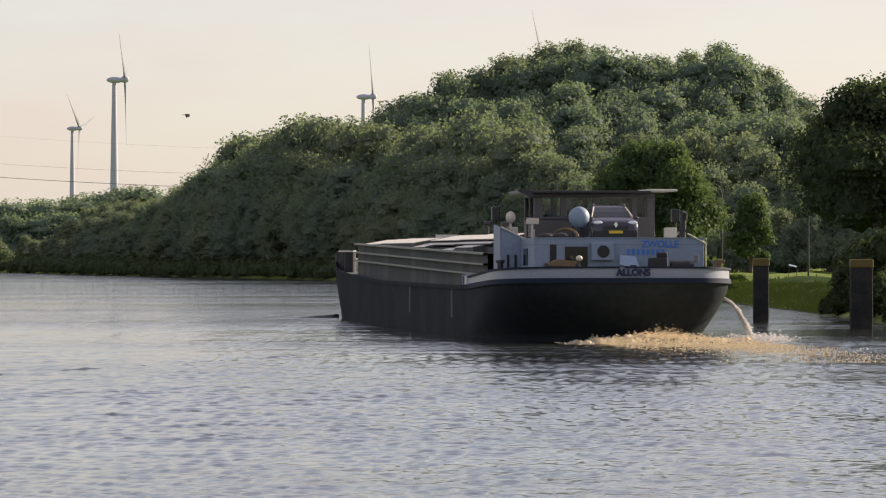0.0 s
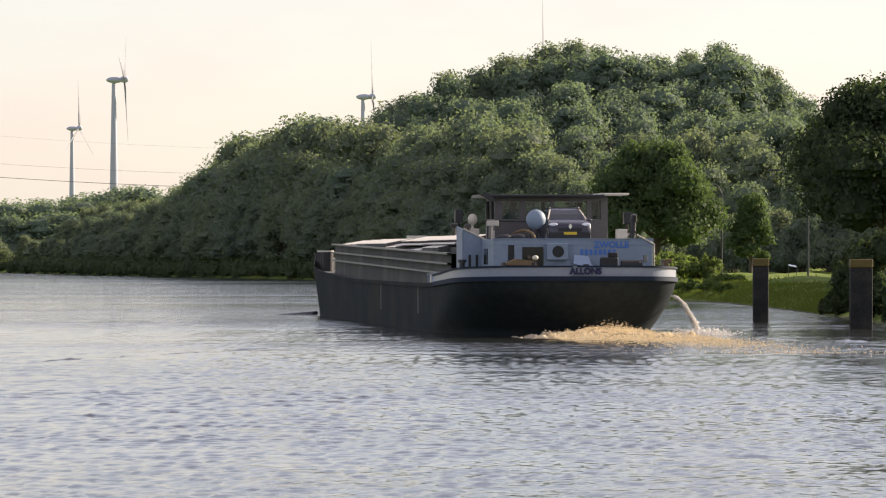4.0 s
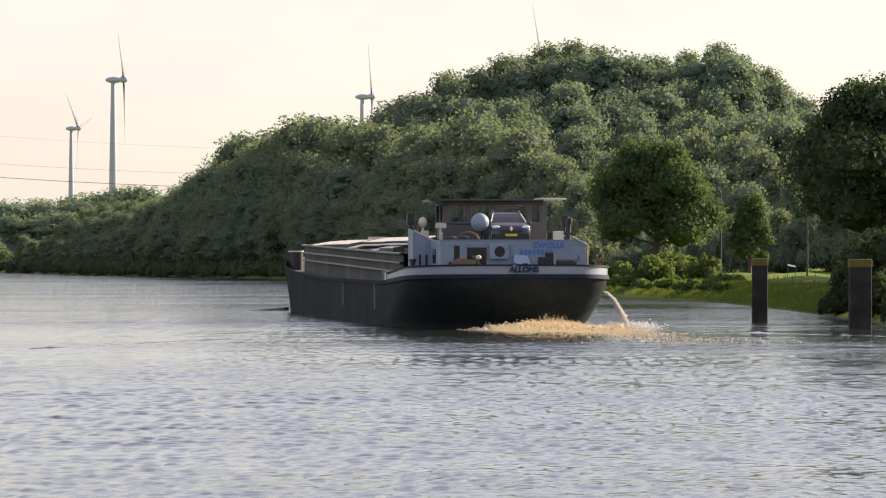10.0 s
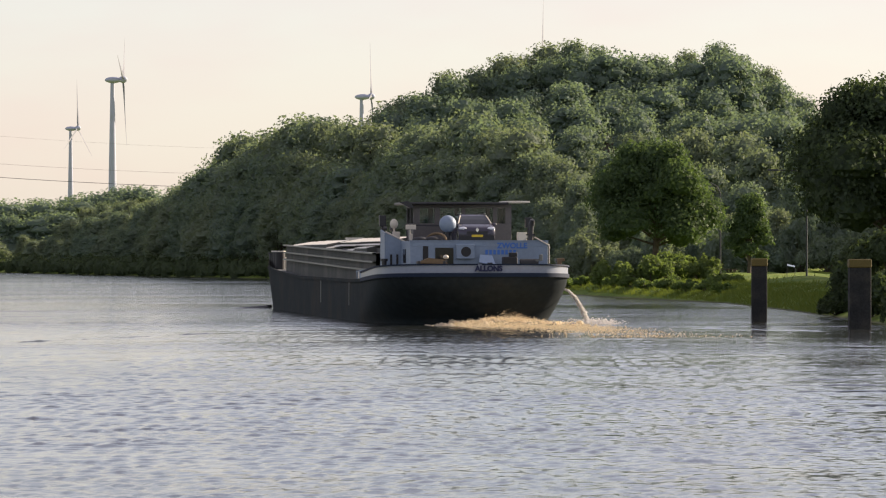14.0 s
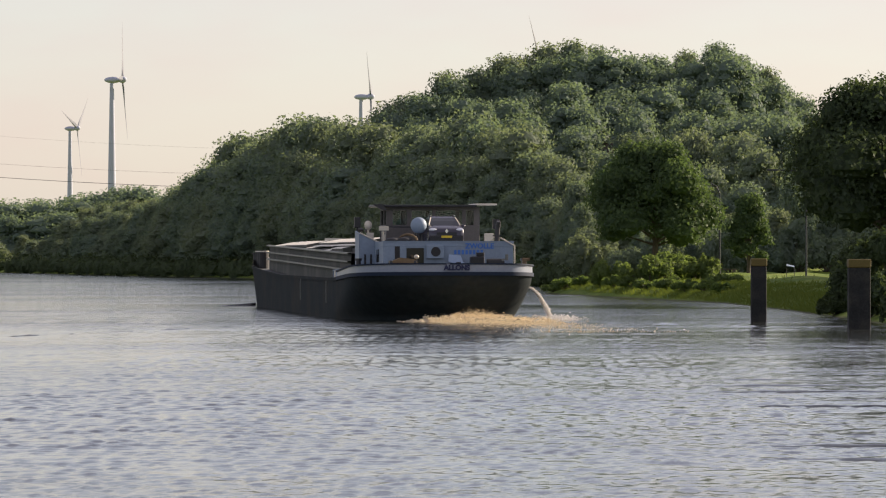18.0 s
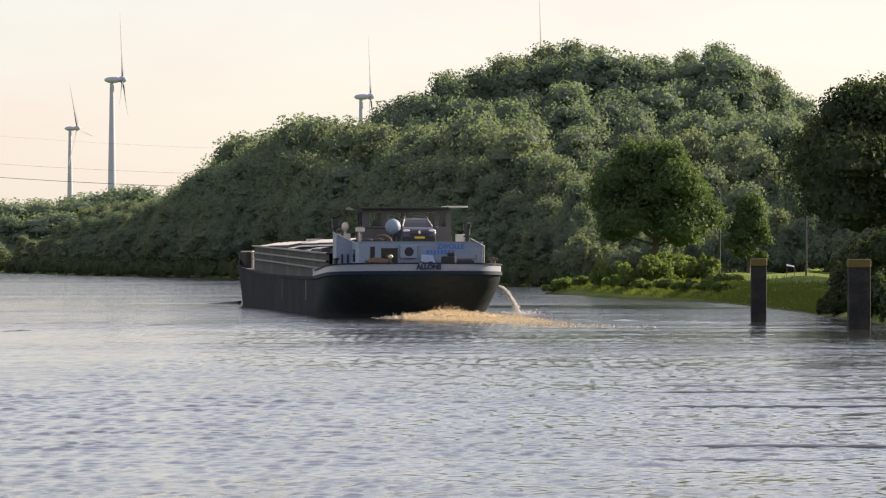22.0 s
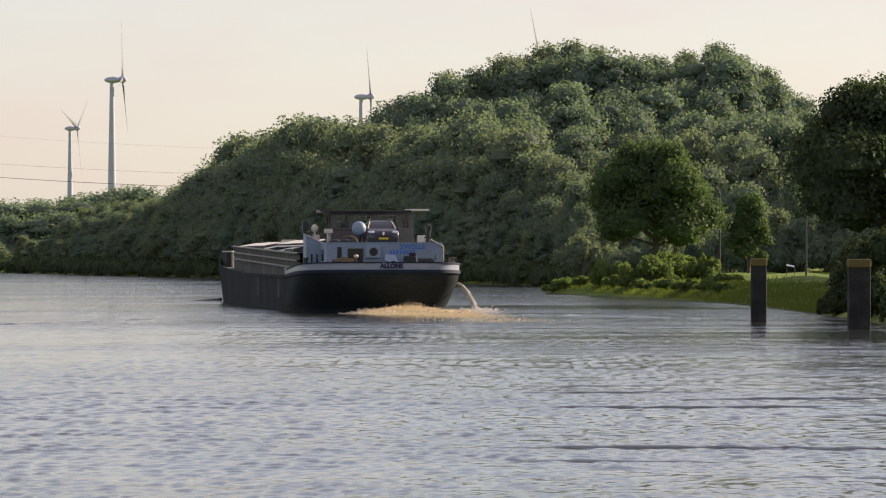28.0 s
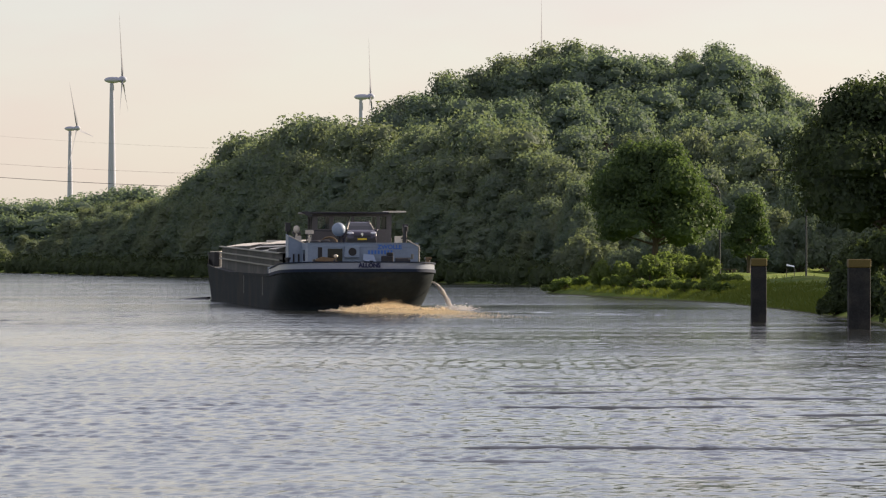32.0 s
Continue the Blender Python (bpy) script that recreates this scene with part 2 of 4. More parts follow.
# ---- small mesh tools ----
def part(name, bm, material, parent=None, label="", smooth=False):
    """Links a bmesh as one mesh object, under parent if given."""
    me = bpy.data.meshes.new(name)
    if smooth:
        for fc in bm.faces:
            fc.smooth = True
    bm.to_mesh(me)
    bm.free()
    me.materials.append(material)
    ob = new(name, me)
    ob.parent = parent
    if label:
        tagged(ob, label)
    return ob


def thing(name, label, category, at=(0, 0, 0), rz=0.0, group="", kind=""):
    ob = new(name)
    ob.matrix_basis = pose(*at, 0, 0, rz)
    ob.empty_display_size = 0.3
    return tagged(ob, label, category, group, kind)


def box(bm, x0, x1, y0, y1, z0, z1, bevel=0.0):
    m = Matrix.LocRotScale(((x0 + x1) / 2, (y0 + y1) / 2, (z0 + z1) / 2), None, (x1 - x0, y1 - y0, z1 - z0))
    made = bmesh.ops.create_cube(bm, size=1, matrix=m)
    if bevel:
        edges = list({e for v in made["verts"] for e in v.link_edges})
        bmesh.ops.bevel(bm, geom=edges, offset=bevel, segments=2, affect="EDGES", profile=0.5)
    return bm


def boxes(*rows, bevel=0.0):
    bm = bmesh.new()
    for r in rows:
        box(bm, *r, bevel=bevel)
    return bm


def rod(bm, a, b, r0, r1=None, n=8):
    a, b = Vector(a), Vector(b)
    m = Matrix.Translation((a + b) / 2) @ (b - a).to_track_quat("Z", "Y").to_matrix().to_4x4()
    bmesh.ops.create_cone(bm, cap_ends=True, segments=n, radius1=r0, radius2=r0 if r1 is None else r1, depth=(b - a).length, matrix=m)
    return bm


def ball(bm, c, r, squash=(1, 1, 1), u=16, v=10):
    bmesh.ops.create_uvsphere(bm, u_segments=u, v_segments=v, radius=r, matrix=Matrix.LocRotScale(c, None, squash))
    return bm


def prism(bm, outline, axis, a, b):
    """A flat outline of 2D points pushed along an axis from a to b."""
    def at(p, q):
        return {"x": (q, p[0], p[1]), "y": (p[0], q, p[1]), "z": (p[0], p[1], q)}[axis]
    lo, hi = [bm.verts.new(at(p, a)) for p in outline], [bm.verts.new(at(p, b)) for p in outline]
    k = len(outline)
    for i in range(k):
        bm.faces.new((lo[i], lo[(i + 1) % k], hi[(i + 1) % k], hi[i]))
    bm.faces.new(lo[::-1]), bm.faces.new(hi)
    bmesh.ops.recalc_face_normals(bm, faces=bm.faces)
    return bm


def skin(bm, rings, closed=False):
    """Quads between rows of points."""
    vs = [[bm.verts.new(p) for p in r] for r in rings]
    for r0, r1 in zip(vs, vs[1:]):
        k = len(r0)
        for i in range(k if closed else k - 1):
            j = (i + 1) % k
            bm.faces.new((r0[i], r0[j], r1[j], r1[i]))
    return bm


def letters(name, text, size, material, parent, m, depth=0.01):
    cu = bpy.data.curves.new(name, "FONT")
    cu.body, cu.size, cu.extrude, cu.align_x, cu.offset = text, size, depth, "CENTER", 0.012 if depth < 0.015 else 0.02
    cu.materials.append(material)
    ob = new(name, cu)
    ob.parent, ob.matrix_basis = parent, m
    return ob
# ---- the land: one sheet to the horizon with the canal cut into it ----
# canal outline in plan: right bank with its grassy point, the wooded bend, the far reach, the left bank
CANAL = [(21.5, 14), (21.3, 160), (20.9, 238), (20.3, 295), (18.8, 338), (14.6, 367), (8.4, 419), (10.9, 437), (12.0, 470),
         (11.4, 507), (-12.5, 610), (-38.5, 708), (-74, 845), (-160, 1080), (-420, 1600), (-470, 1560), (-210, 1020),
         (-128, 800), (-84, 640), (-62, 430), (-56, 160), (-56, 14)]
HILL_TOP = [(-30, 3.0), (-9.7, 8), (-3.4, 12), (5.9, 14.5), (13, 17), (21.6, 18.5), (32.5, 17), (40.3, 17), (47.7, 12), (64, 6), (110, 2)]


def shore_distance(px, py):
    """Metres from the waterline, positive on land."""
    best, inside = np.full(px.shape, 1e9), np.zeros(px.shape, bool)
    for (ax, ay), (bx, by) in zip(CANAL, CANAL[1:] + CANAL[:1]):
        t = np.clip(((px - ax) * (bx - ax) + (py - ay) * (by - ay)) / ((bx - ax) ** 2 + (by - ay) ** 2), 0, 1)
        best = np.minimum(best, np.hypot(px - ax - t * (bx - ax), py - ay - t * (by - ay)))
        cross = ((ay > py) != (by > py)) & (px < (bx - ax) * (py - ay) / ((by - ay) if by != ay else 1e-9) + ax)
        inside ^= cross
    return np.where(inside, -best, best)


def ground_height(px, py):
    px, py = np.asarray(px, float), np.asarray(py, float)
    d = shore_distance(px, py)
    wob = 0.12 * np.sin(px * 0.9 + py * 0.13) + 0.1 * np.sin(py * 0.31 - px * 0.4)
    land = np.clip(d * 0.42, -2.2, 0.75) + np.clip((d - 1.8) * 0.1, 0, 0.75) + wob * np.clip(d * 0.3, 0, 1)
    rise = np.interp(px, [a for a, _ in HILL_TOP], [b for _, b in HILL_TOP])
    along = np.clip((py - 560) / 110, 0, 1) * np.clip((1000 - py) / 200, 0, 1)
    return land + np.where(d > 0, rise * along * along * (3 - 2 * along) * np.clip(d / 40, 0, 1), 0)


def build_ground():
    xs = np.concatenate([[-5000, -2500, -1200, -700, -400, -250], np.arange(-180, 0, 4.0), np.arange(0, 46, 0.8), np.arange(46, 120, 4), [150, 250, 500, 1200, 2500, 5000]])
    ys = np.concatenate([[-3000, -800, -200, -60], np.arange(-20, 220, 8.0), np.arange(220, 520, 2.0), np.arange(520, 900, 6.0), np.arange(900, 1700, 40), [2200, 3500, 5000, 9000]])
    gx, gy = np.meshgrid(xs, ys)
    gz = ground_height(gx, gy)
    nx, ny = len(xs), len(ys)
    i, j = np.meshgrid(np.arange(nx - 1), np.arange(ny - 1))
    a = (j * nx + i).ravel()
    faces = np.stack([a, a + 1, a + nx + 1, a + nx], 1)
    me = bpy.data.meshes.new("ground")
    me.from_pydata(np.stack([gx.ravel(), gy.ravel(), gz.ravel()], 1).tolist(), [], faces.tolist())
    me.polygons.foreach_set("use_smooth", [True] * len(me.polygons))
    me.materials.append(GRASS)
    return tagged(new("ground", me), "grassy canal banks and wooded hill land", "ground", kind="structure")


build_ground()


def gz_at(x, y):
    return float(ground_height(np.array([x]), np.array([y]))[0])


def build_water():
    """One sheet: real waves where the water is near, ever coarser with distance, calm beyond."""
    ys = [18.0]
    while ys[-1] < 880:
        ys.append(ys[-1] + max(0.075, 0.08 * (ys[-1] / 62) ** 1.3))
    ys = np.array([-40.0, 0.0] + ys[1:] + [960, 1100, 1400, 1800])
    keep = (ys < 0.5) | (ys > 46)
    ys = ys[keep]
    xs = np.concatenate([[-700, -300, -120, -80], np.arange(-56, -14, 0.6), np.arange(-14, -8, 0.25), np.arange(-8, 10, 0.105), np.arange(10, 16, 0.25), np.arange(16, 32, 0.6), [50, 120]])
    gx, gy = np.meshgrid(xs, ys)
    step = np.maximum(np.gradient(ys), 0.07)[:, None]
    calm = np.clip((gy - 46) / 8, 0, 1) * np.clip((880 - gy) / 200, 0, 1) * np.clip((gx + 56) / 10, 0, 1) * np.clip((32 - gx) / 4, 0, 1)
    rg = np.random.default_rng(12)
    z = np.zeros(gx.shape)
    lee = 1 - 0.1 * np.clip((gx + gy * 0.01) / 7, 0, 1)     # calmer towards the sheltered bank
    for i in range(120):
        # short-crested chop, with a few longer crests among it
        wave = 0.25 * (4.4 ** rg.random())
        turn = rg.choice((-1, 1)) * rg.uniform(0.55, 1.2) if i % 10 else rg.uniform(-0.4, 0.4)
        kx, ky = math.sin(turn) * 6.283 / wave, math.cos(turn) * 6.283 / wave
        high = (0.003 if i % 10 else 0.002) * wave * np.clip(1.7 - wave / (0.0105 * np.maximum(gy, 30)), 0, 1)
        bend = rg.uniform(0, 6.28) + 0.9 * np.sin(gx * rg.uniform(.08, .25) + gy * rg.uniform(-.1, .1) + rg.uniform(0, 6))
        gust = 0.65 + 0.5 * np.sin(gx * rg.uniform(.03, .12) + gy * rg.uniform(.02, .09) + rg.uniform(0, 6))
        z += np.clip((wave / math.cos(turn) / step - 2.2) / 2.5, 0, 1) * high * gust * (lee if i % 10 else 1.6 - lee) * np.sin(kx * gx + ky * gy + bend)
    z = (np.exp(np.clip(z, -0.08, 0.08) * 14) - 1) / 14
    z = (z - z.mean()) * calm
    return tagged(sheet_of_water("water", gx, gy, z), "rippled grey-blue canal water reflecting the evening sky", "water", kind="structure")


def sheet_of_water(name, gx, gy, z):
    ny, nx = gx.shape
    i, j = np.meshgrid(np.arange(nx - 1), np.arange(ny - 1))
    a = (j * nx + i).ravel().astype(np.int32)
    quads = np.stack([a, a + 1, a + nx + 1, a + nx], 1).astype(np.int32)
    me = bpy.data.meshes.new(name)
    me.vertices.add(nx * ny), me.loops.add(quads.size), me.polygons.add(len(quads))
    me.vertices.foreach_set("co", np.stack([gx.ravel(), gy.ravel(), z.ravel()], 1).astype(np.float32).ravel())
    me.loops.foreach_set("vertex_index", quads.ravel())
    me.polygons.foreach_set("loop_start", np.arange(0, quads.size, 4, dtype=np.int32))
    me.polygons.foreach_set("use_smooth", np.ones(len(quads), bool))
    me.update(calc_edges=True)
    me.materials.append(WATER)
    return new(name, me)


def build_swell():
    """The low long crests that the passing barge throws back off the bank: one sheet that lies under the surface but for its crests."""
    gx, gy = np.meshgrid(np.arange(0, 24, 0.22), np.arange(70, 165, 0.14))
    bend = 0.05 * gx + 0.6 * np.sin(gx * 0.31 + gy * 0.05) + 0.25 * np.sin(gx * 0.9 + gy * 0.11)
    ridge = np.exp(38 * (np.sin(gy * 6.283 / 5.8 + bend) - 1))
    broken = np.clip(0.85 + 0.35 * np.sin(gx * 0.42 + gy * 0.37 + 2 * np.sin(gy * 0.21)), 0, 1.1)
    inside = np.clip((gx - (gy - 70) * 0.03) / 5, 0, 1) * np.clip((gy - 72) / 14, 0, 1) * np.clip((163 - gy) / 25, 0, 1)
    fine = 0.006 * np.sin(gx * 7 + gy * 3.1) + 0.005 * np.sin(gx * 4.1 - gy * 5.3)
    z = -0.05 + inside * ridge * broken * 0.09 + fine * ridge
    return tagged(sheet_of_water("swell", gx, gy, z), "long low swell crests running off the bank", "wave", kind="stuff")


water = build_water()
swell = build_swell()


# ---- trees ----
CORE_TRIS = 80


def crown_mesh(name, seed, count, leaf, lumps, material, flat=0.35, single=False, core=0.74, detail=2):
    """Small leaf clumps round the dense hearts of several lumps; lumps: (x, y, z, rx, rz). The hearts come first."""
    rng = np.random.default_rng(seed)
    L = np.array(lumps, float)
    bm = bmesh.new()
    bmesh.ops.create_icosphere(bm, subdivisions=detail, radius=1)
    unit = np.array([v.co for v in bm.verts])
    tri = np.array([[v.index for v in f.verts] for f in bm.faces])
    bm.free()
    hearts = []
    for x, y, z, rx, rz in L:
        swell = core * (1 + rng.normal(0, 0.1, len(unit)) + 0.12 * np.sin(unit[:, 0] * 5 + x * 3) * np.cos(unit[:, 2] * 4 + y))
        swell = np.where(unit[:, 2] < -flat, swell * 0.75, swell)
        hearts.append((unit * swell[:, None] * (rx, rx, rz) + (x, y, z))[tri].reshape(-1, 3))
    hearts = np.concatenate(hearts)
    weight = L[:, 3] * L[:, 4]
    pick = rng.choice(len(L), count, p=weight / weight.sum())
    v = rng.normal(size=(count, 3))
    v /= np.linalg.norm(v, axis=1)[:, None]
    v[:, 2] = np.where(v[:, 2] < -flat, -v[:, 2], v[:, 2])
    rad = (0.76 + 0.42 * rng.random(count) ** 1.7) * (1 + 0.1 * np.sin(v[:, 0] * 7 + L[pick, 0] * 3) * np.cos(v[:, 2] * 6 + L[pick, 1]))
    rad *= np.where(rng.random(count) < 0.03, rng.uniform(1.04, 1.14, count), 1)
    c = L[pick, :3] + v * np.stack([L[pick, 3], L[pick, 3], L[pick, 4]], 1) * rad[:, None]
    nrm = v + rng.normal(size=(count, 3)) * 0.48
    nrm /= np.linalg.norm(nrm, axis=1)[:, None]
    up = rng.normal(size=(count, 3))
    a = np.cross(nrm, up)
    a /= np.linalg.norm(a, axis=1)[:, None]
    b = np.cross(nrm, a)
    s = leaf * rng.uniform(0.5, 1.25, count)[:, None]
    pts = np.stack([c - a * s, c - b * s * 0.6 + nrm * s * 0.25, c + a * s, c + b * s * 0.6 + nrm * s * 0.25], 1)
    if single:
        pts = pts[:, :3].copy()
        pts[:, 1] += (pts[:, 1] - c) * 0.9
        corners = pts.reshape(-1, 3)
    else:
        corners = pts[:, [0, 1, 2, 0, 2, 3]].reshape(-1, 3)
    return leaf_sheet(name, np.concatenate([hearts, corners]), material)


def leaf_sheet(name, corners, material):
    """A mesh of loose triangles."""
    k = len(corners)
    me = bpy.data.meshes.new(name)
    me.vertices.add(k), me.loops.add(k), me.polygons.add(k // 3)
    me.vertices.foreach_set("co", np.asarray(corners, np.float32).ravel())
    me.loops.foreach_set("vertex_index", np.arange(k, dtype=np.int32))
    me.polygons.foreach_set("loop_start", np.arange(0, k, 3, dtype=np.int32))
    me.update(calc_edges=True)
    me.materials.append(material)
    return me


def make_tree(seed, height, spread, bole, count, leaf, material, label, n_lumps=14, taper=0.75, thick=0.03, fine=1.0, dome=0.62, detail=2, ragged=0.0):
    rng = random.Random(seed)
    tree = thing("tree", label, "tree")
    bm = bmesh.new()
    tip = Vector((rng.uniform(-.3, .3), rng.uniform(-.3, .3), height * 0.86))
    r = height * thick
    knots = [Vector((0, 0, -0.3)), Vector((rng.uniform(-.1, .1), 0, bole)), Vector((rng.uniform(-.3, .3), rng.uniform(-.3, .3), height * 0.6)), tip]
    for i, (p, q) in enumerate(zip(knots, knots[1:])):
        rod(bm, p, q, r * (1, .75, .45)[i], r * (.75, .45, .12)[i], 8)
    lumps = []
    span = height - bole
    for i in range(n_lumps):
        h = (i + 0.5) / n_lumps
        z = bole + span * (0.12 + 0.76 * h)
        wide = spread * math.sin(math.pi * (0.2 + dome * h ** taper)) ** 0.6
        ang = i * 2.4 + rng.uniform(-.5, .5)
        reach = wide * rng.uniform(0.42, 0.7 + ragged)
        rr = max(spread * 0.24 * fine, wide * rng.uniform(0.32, 0.55) * fine)
        x, y = math.cos(ang) * reach, math.sin(ang) * reach
        lumps.append((x, y, z, rr, rr * rng.uniform(0.75, 1.0)))
        base = bole + (z - bole) * 0.45
        rod(bm, (0, 0, base), (x * 0.8, y * 0.8, z), r * 0.32, r * 0.08, 6)
    lumps.append((0, 0, bole + span * 0.55, spread * 0.55, span * 0.34))
    lumps.append((tip.x, tip.y, height * 0.85, spread * 0.5, height * 0.14))
    part("trunk", bm, BARK, tree)
    ob = new("crown", crown_mesh("crown", seed, count, leaf, lumps, material, single=True, detail=detail, core=0.64))
    ob.parent = tree
    tree["hearts"] = len(lumps) * CORE_TRIS
    return tree


WOOD_LABEL = "leafy deciduous tree in the dark green wood on the bank"
wood_kinds = [make_tree(11 + i, 16, sp, bole, 6600, 0.24, LEAF_HAZED_WOOD, WOOD_LABEL, n_lumps=nl, fine=0.95, dome=0.75)
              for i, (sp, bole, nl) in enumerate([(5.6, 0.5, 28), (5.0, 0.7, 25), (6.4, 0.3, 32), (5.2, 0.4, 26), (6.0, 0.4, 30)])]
rng = random.Random(5)
used = set()


mass = []


def plant(x, y, top, group, shrink=1.0, far=False):
    """A wood tree whose crown reaches the given height above the water."""
    base = gz_at(x, y)
    k = rng.randrange(len(wood_kinds))
    h = max(15.0 if far else 4.5, (top - base) * 0.99)
    base = min(base, top - h)
    s, w = h / 16, h / 16 * rng.uniform(0.85, 1.35) * shrink
    m = Matrix.LocRotScale((x, y, base - 0.15), Euler((0, 0, rng.uniform(0, 6.28))), (w, w, s))
    kind = wood_kinds[k]
    if far:
        mass.append((m, [c for c in kind.children if c.name.startswith("crown")][0].data, kind["hearts"] + 5400))
        return None
    if k in used:
        ob = copy_thing(kind, m @ Matrix.Diagonal((*(1 / c for c in kind.scale), 1)))
    else:
        used.add(k)
        kind.matrix_basis, ob = m, kind
    return tagged(ob, group=group)


def along_profile(profile, t):
    return float(np.interp(t, [a for a, _ in profile], [b for _, b in profile]))


# the wood on the bend of the right bank, in three ranks that rise from the water
SHORE = [(11.4, 507), (-12.5, 610), (-38.5, 708), (-74, 845)]
SHORE_TOPS = [(-10, 11), (40, 12.4), (59, 16.5), (68, 18.5), (82, 19.7), (97, 20.4), (114, 18.6), (120, 18.0), (143, 20.4), (160, 21.5),
              (184, 21.4), (205, 20.5), (222, 19.6), (231, 16.4), (244, 14.8), (269, 12.6), (300, 11.5), (345, 11)]


def shore_at(u):
    for (ax, ay), (bx, by) in zip(SHORE, SHORE[1:]):
        n = math.hypot(bx - ax, by - ay)
        if u <= n or (bx, by) == SHORE[-1]:
            return ax + (bx - ax) * u / n, ay + (by - ay) * u / n
        u -= n


for back, part_of_top, step in ((3.6, 0.52, 7.5), (7.5, 0.78, 7.5), (12.5, 1.0, 6.2)):
    u = -6.0
    while u < 340:
        x, y = shore_at(u)
        top = along_profile(SHORE_TOPS, u) * part_of_top * rng.uniform(0.94, 1.06)
        plant(x + 0.962 * back, y + 0.27 * back + rng.uniform(-1.5, 1.5), top, "wood on the bank", 1.0)
        u += step * rng.uniform(0.8, 1.2)

# the wooded hill behind
CREST = [(-9.7, 19.0), (-7.0, 24.4), (-3.4, 26.2), (1.2, 28.9), (5.9, 29.3), (9.1, 31.0), (13.0, 31.9), (17.7, 33.0), (21.6, 32.6), (24.7, 32.0),
         (27.0, 31.3), (32.5, 31.0), (34.8, 32.2), (37.2, 32.4), (40.3, 30.8), (46.2, 28.8), (48.0, 26.4), (49.8, 25.2), (51.6, 22.5), (63.7, 18.8)]
for depth, share in ((700, 1.0), (688, 0.95), (675, 0.9), (668, 0.8), (661, 0.83), (652, 0.7), (646, 0.75), (630, 0.66), (612, 0.55)):
    x = -7.0 if share > 0.9 else -3.0
    while x < 62:
        top = along_profile(CREST, x * 700 / depth) * share
        plant(x, depth + rng.uniform(-8, 6), top * (rng.uniform(0.985, 1.02) if share > 0.94 else rng.uniform(0.88, 1.06)), "wood on the hill", 1.0, 0.56 < share < 0.97)
        x += (3.8 if share > 0.94 else 6.6) * rng.uniform(0.8, 1.2)

for x, y, top in ((20.5, 690, 28.5), (22.5, 695, 30), (24, 688, 27.5), (25.5, 694, 29), (27.5, 689, 28), (29.5, 694, 29), (23.2, 672, 25), (26.2, 670, 24.5)):
    plant(x, y, top, "wood on the hill", 1.2, True)

# lower wood behind the meadow
LOWER = [(12.6, 12.6), (16.0, 14.9), (19.1, 15.3), (20.4, 14.8), (23.5, 16.4), (27.9, 17.9), (30.4, 16.7), (34.1, 18.4), (37.9, 19.4), (41.0, 18.7), (51.0, 17.6)]
for depth, share, step in ((590, 0.98, 5.0), (575, 1.0, 5.0), (560, 1.0, 4.6), (530, 0.8, 5.0), (500, 0.62, 5.0), (476, 0.42, 4.2), (462, 0.27, 3.6)):
    x = 14.0
    while x < 50:
        plant(x, depth + rng.uniform(-5, 5), along_profile(LOWER, x * 560 / depth) * share * rng.uniform(0.94, 1.0), "wood behind the meadow", 0.9)
        x += step * rng.uniform(0.8, 1.2)

# the far reach on the left
FAR = [(-90, 13.4), (-73.7, 13.0), (-63.7, 14.0), (-58.7, 15.2), (-54.6, 16.1), (-52.0, 14.8), (-48.6, 13.5), (-40, 13.4)]
for depth, share in ((930, 1.0), (916, 0.97), (898, 0.78), (872, 0.5), (858, 0.3)):
    x = -118.0
    while x < -40:
        plant(x, depth + rng.uniform(-6, 6), along_profile(FAR, x * 900 / depth) * share * 1.02, "wood on the far reach", 1.3, share > 0.6)
        x += 5.5 * rng.uniform(0.8, 1.2)


def join_far_wood():
    """The crowns that close up behind the nearer trees, as one sheet of leaves."""
    sheets = []
    for m, me, keep in mass:
        co = np.empty(len(me.vertices) * 3, np.float32)
        me.vertices.foreach_get("co", co)
        mm = np.array(m, dtype=np.float32)
        sheets.append(co.reshape(-1, 3)[:keep * 3] @ mm[:3, :3].T + mm[:3, 3])
    me = leaf_sheet("far_wood", np.concatenate(sheets), LEAF_HAZED_WOOD)
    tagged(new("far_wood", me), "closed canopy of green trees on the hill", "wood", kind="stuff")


join_far_wood()


def undergrowth():
    """Low bushes that close the foot of the wood along the water."""
    rg = np.random.default_rng(21)
    lumps = []
    for u in np.arange(-8, 345, 1.5):
        x, y = shore_at(u)
        b = rg.uniform(0.3, 1.6)
        lumps.append((x + 0.962 * b, y + 0.27 * b, rg.uniform(0.7, 1.6), rg.uniform(1.0, 1.7), rg.uniform(1.0, 2.0)))
    for i in range(40):
        b = rg.uniform(0.8, 2.4)
        lumps.append((-74 - 0.8 * i + 0.9 * b, 846 + 2.2 * i + 0.4 * b, 1.6, rg.uniform(1.4, 2.2), rg.uniform(1.4, 2.4)))
    # darker leaves than the wood's put the shade of its foot into the colour
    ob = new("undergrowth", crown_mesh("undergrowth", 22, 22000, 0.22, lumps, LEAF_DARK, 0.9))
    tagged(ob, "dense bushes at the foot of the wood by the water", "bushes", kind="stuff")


undergrowth()

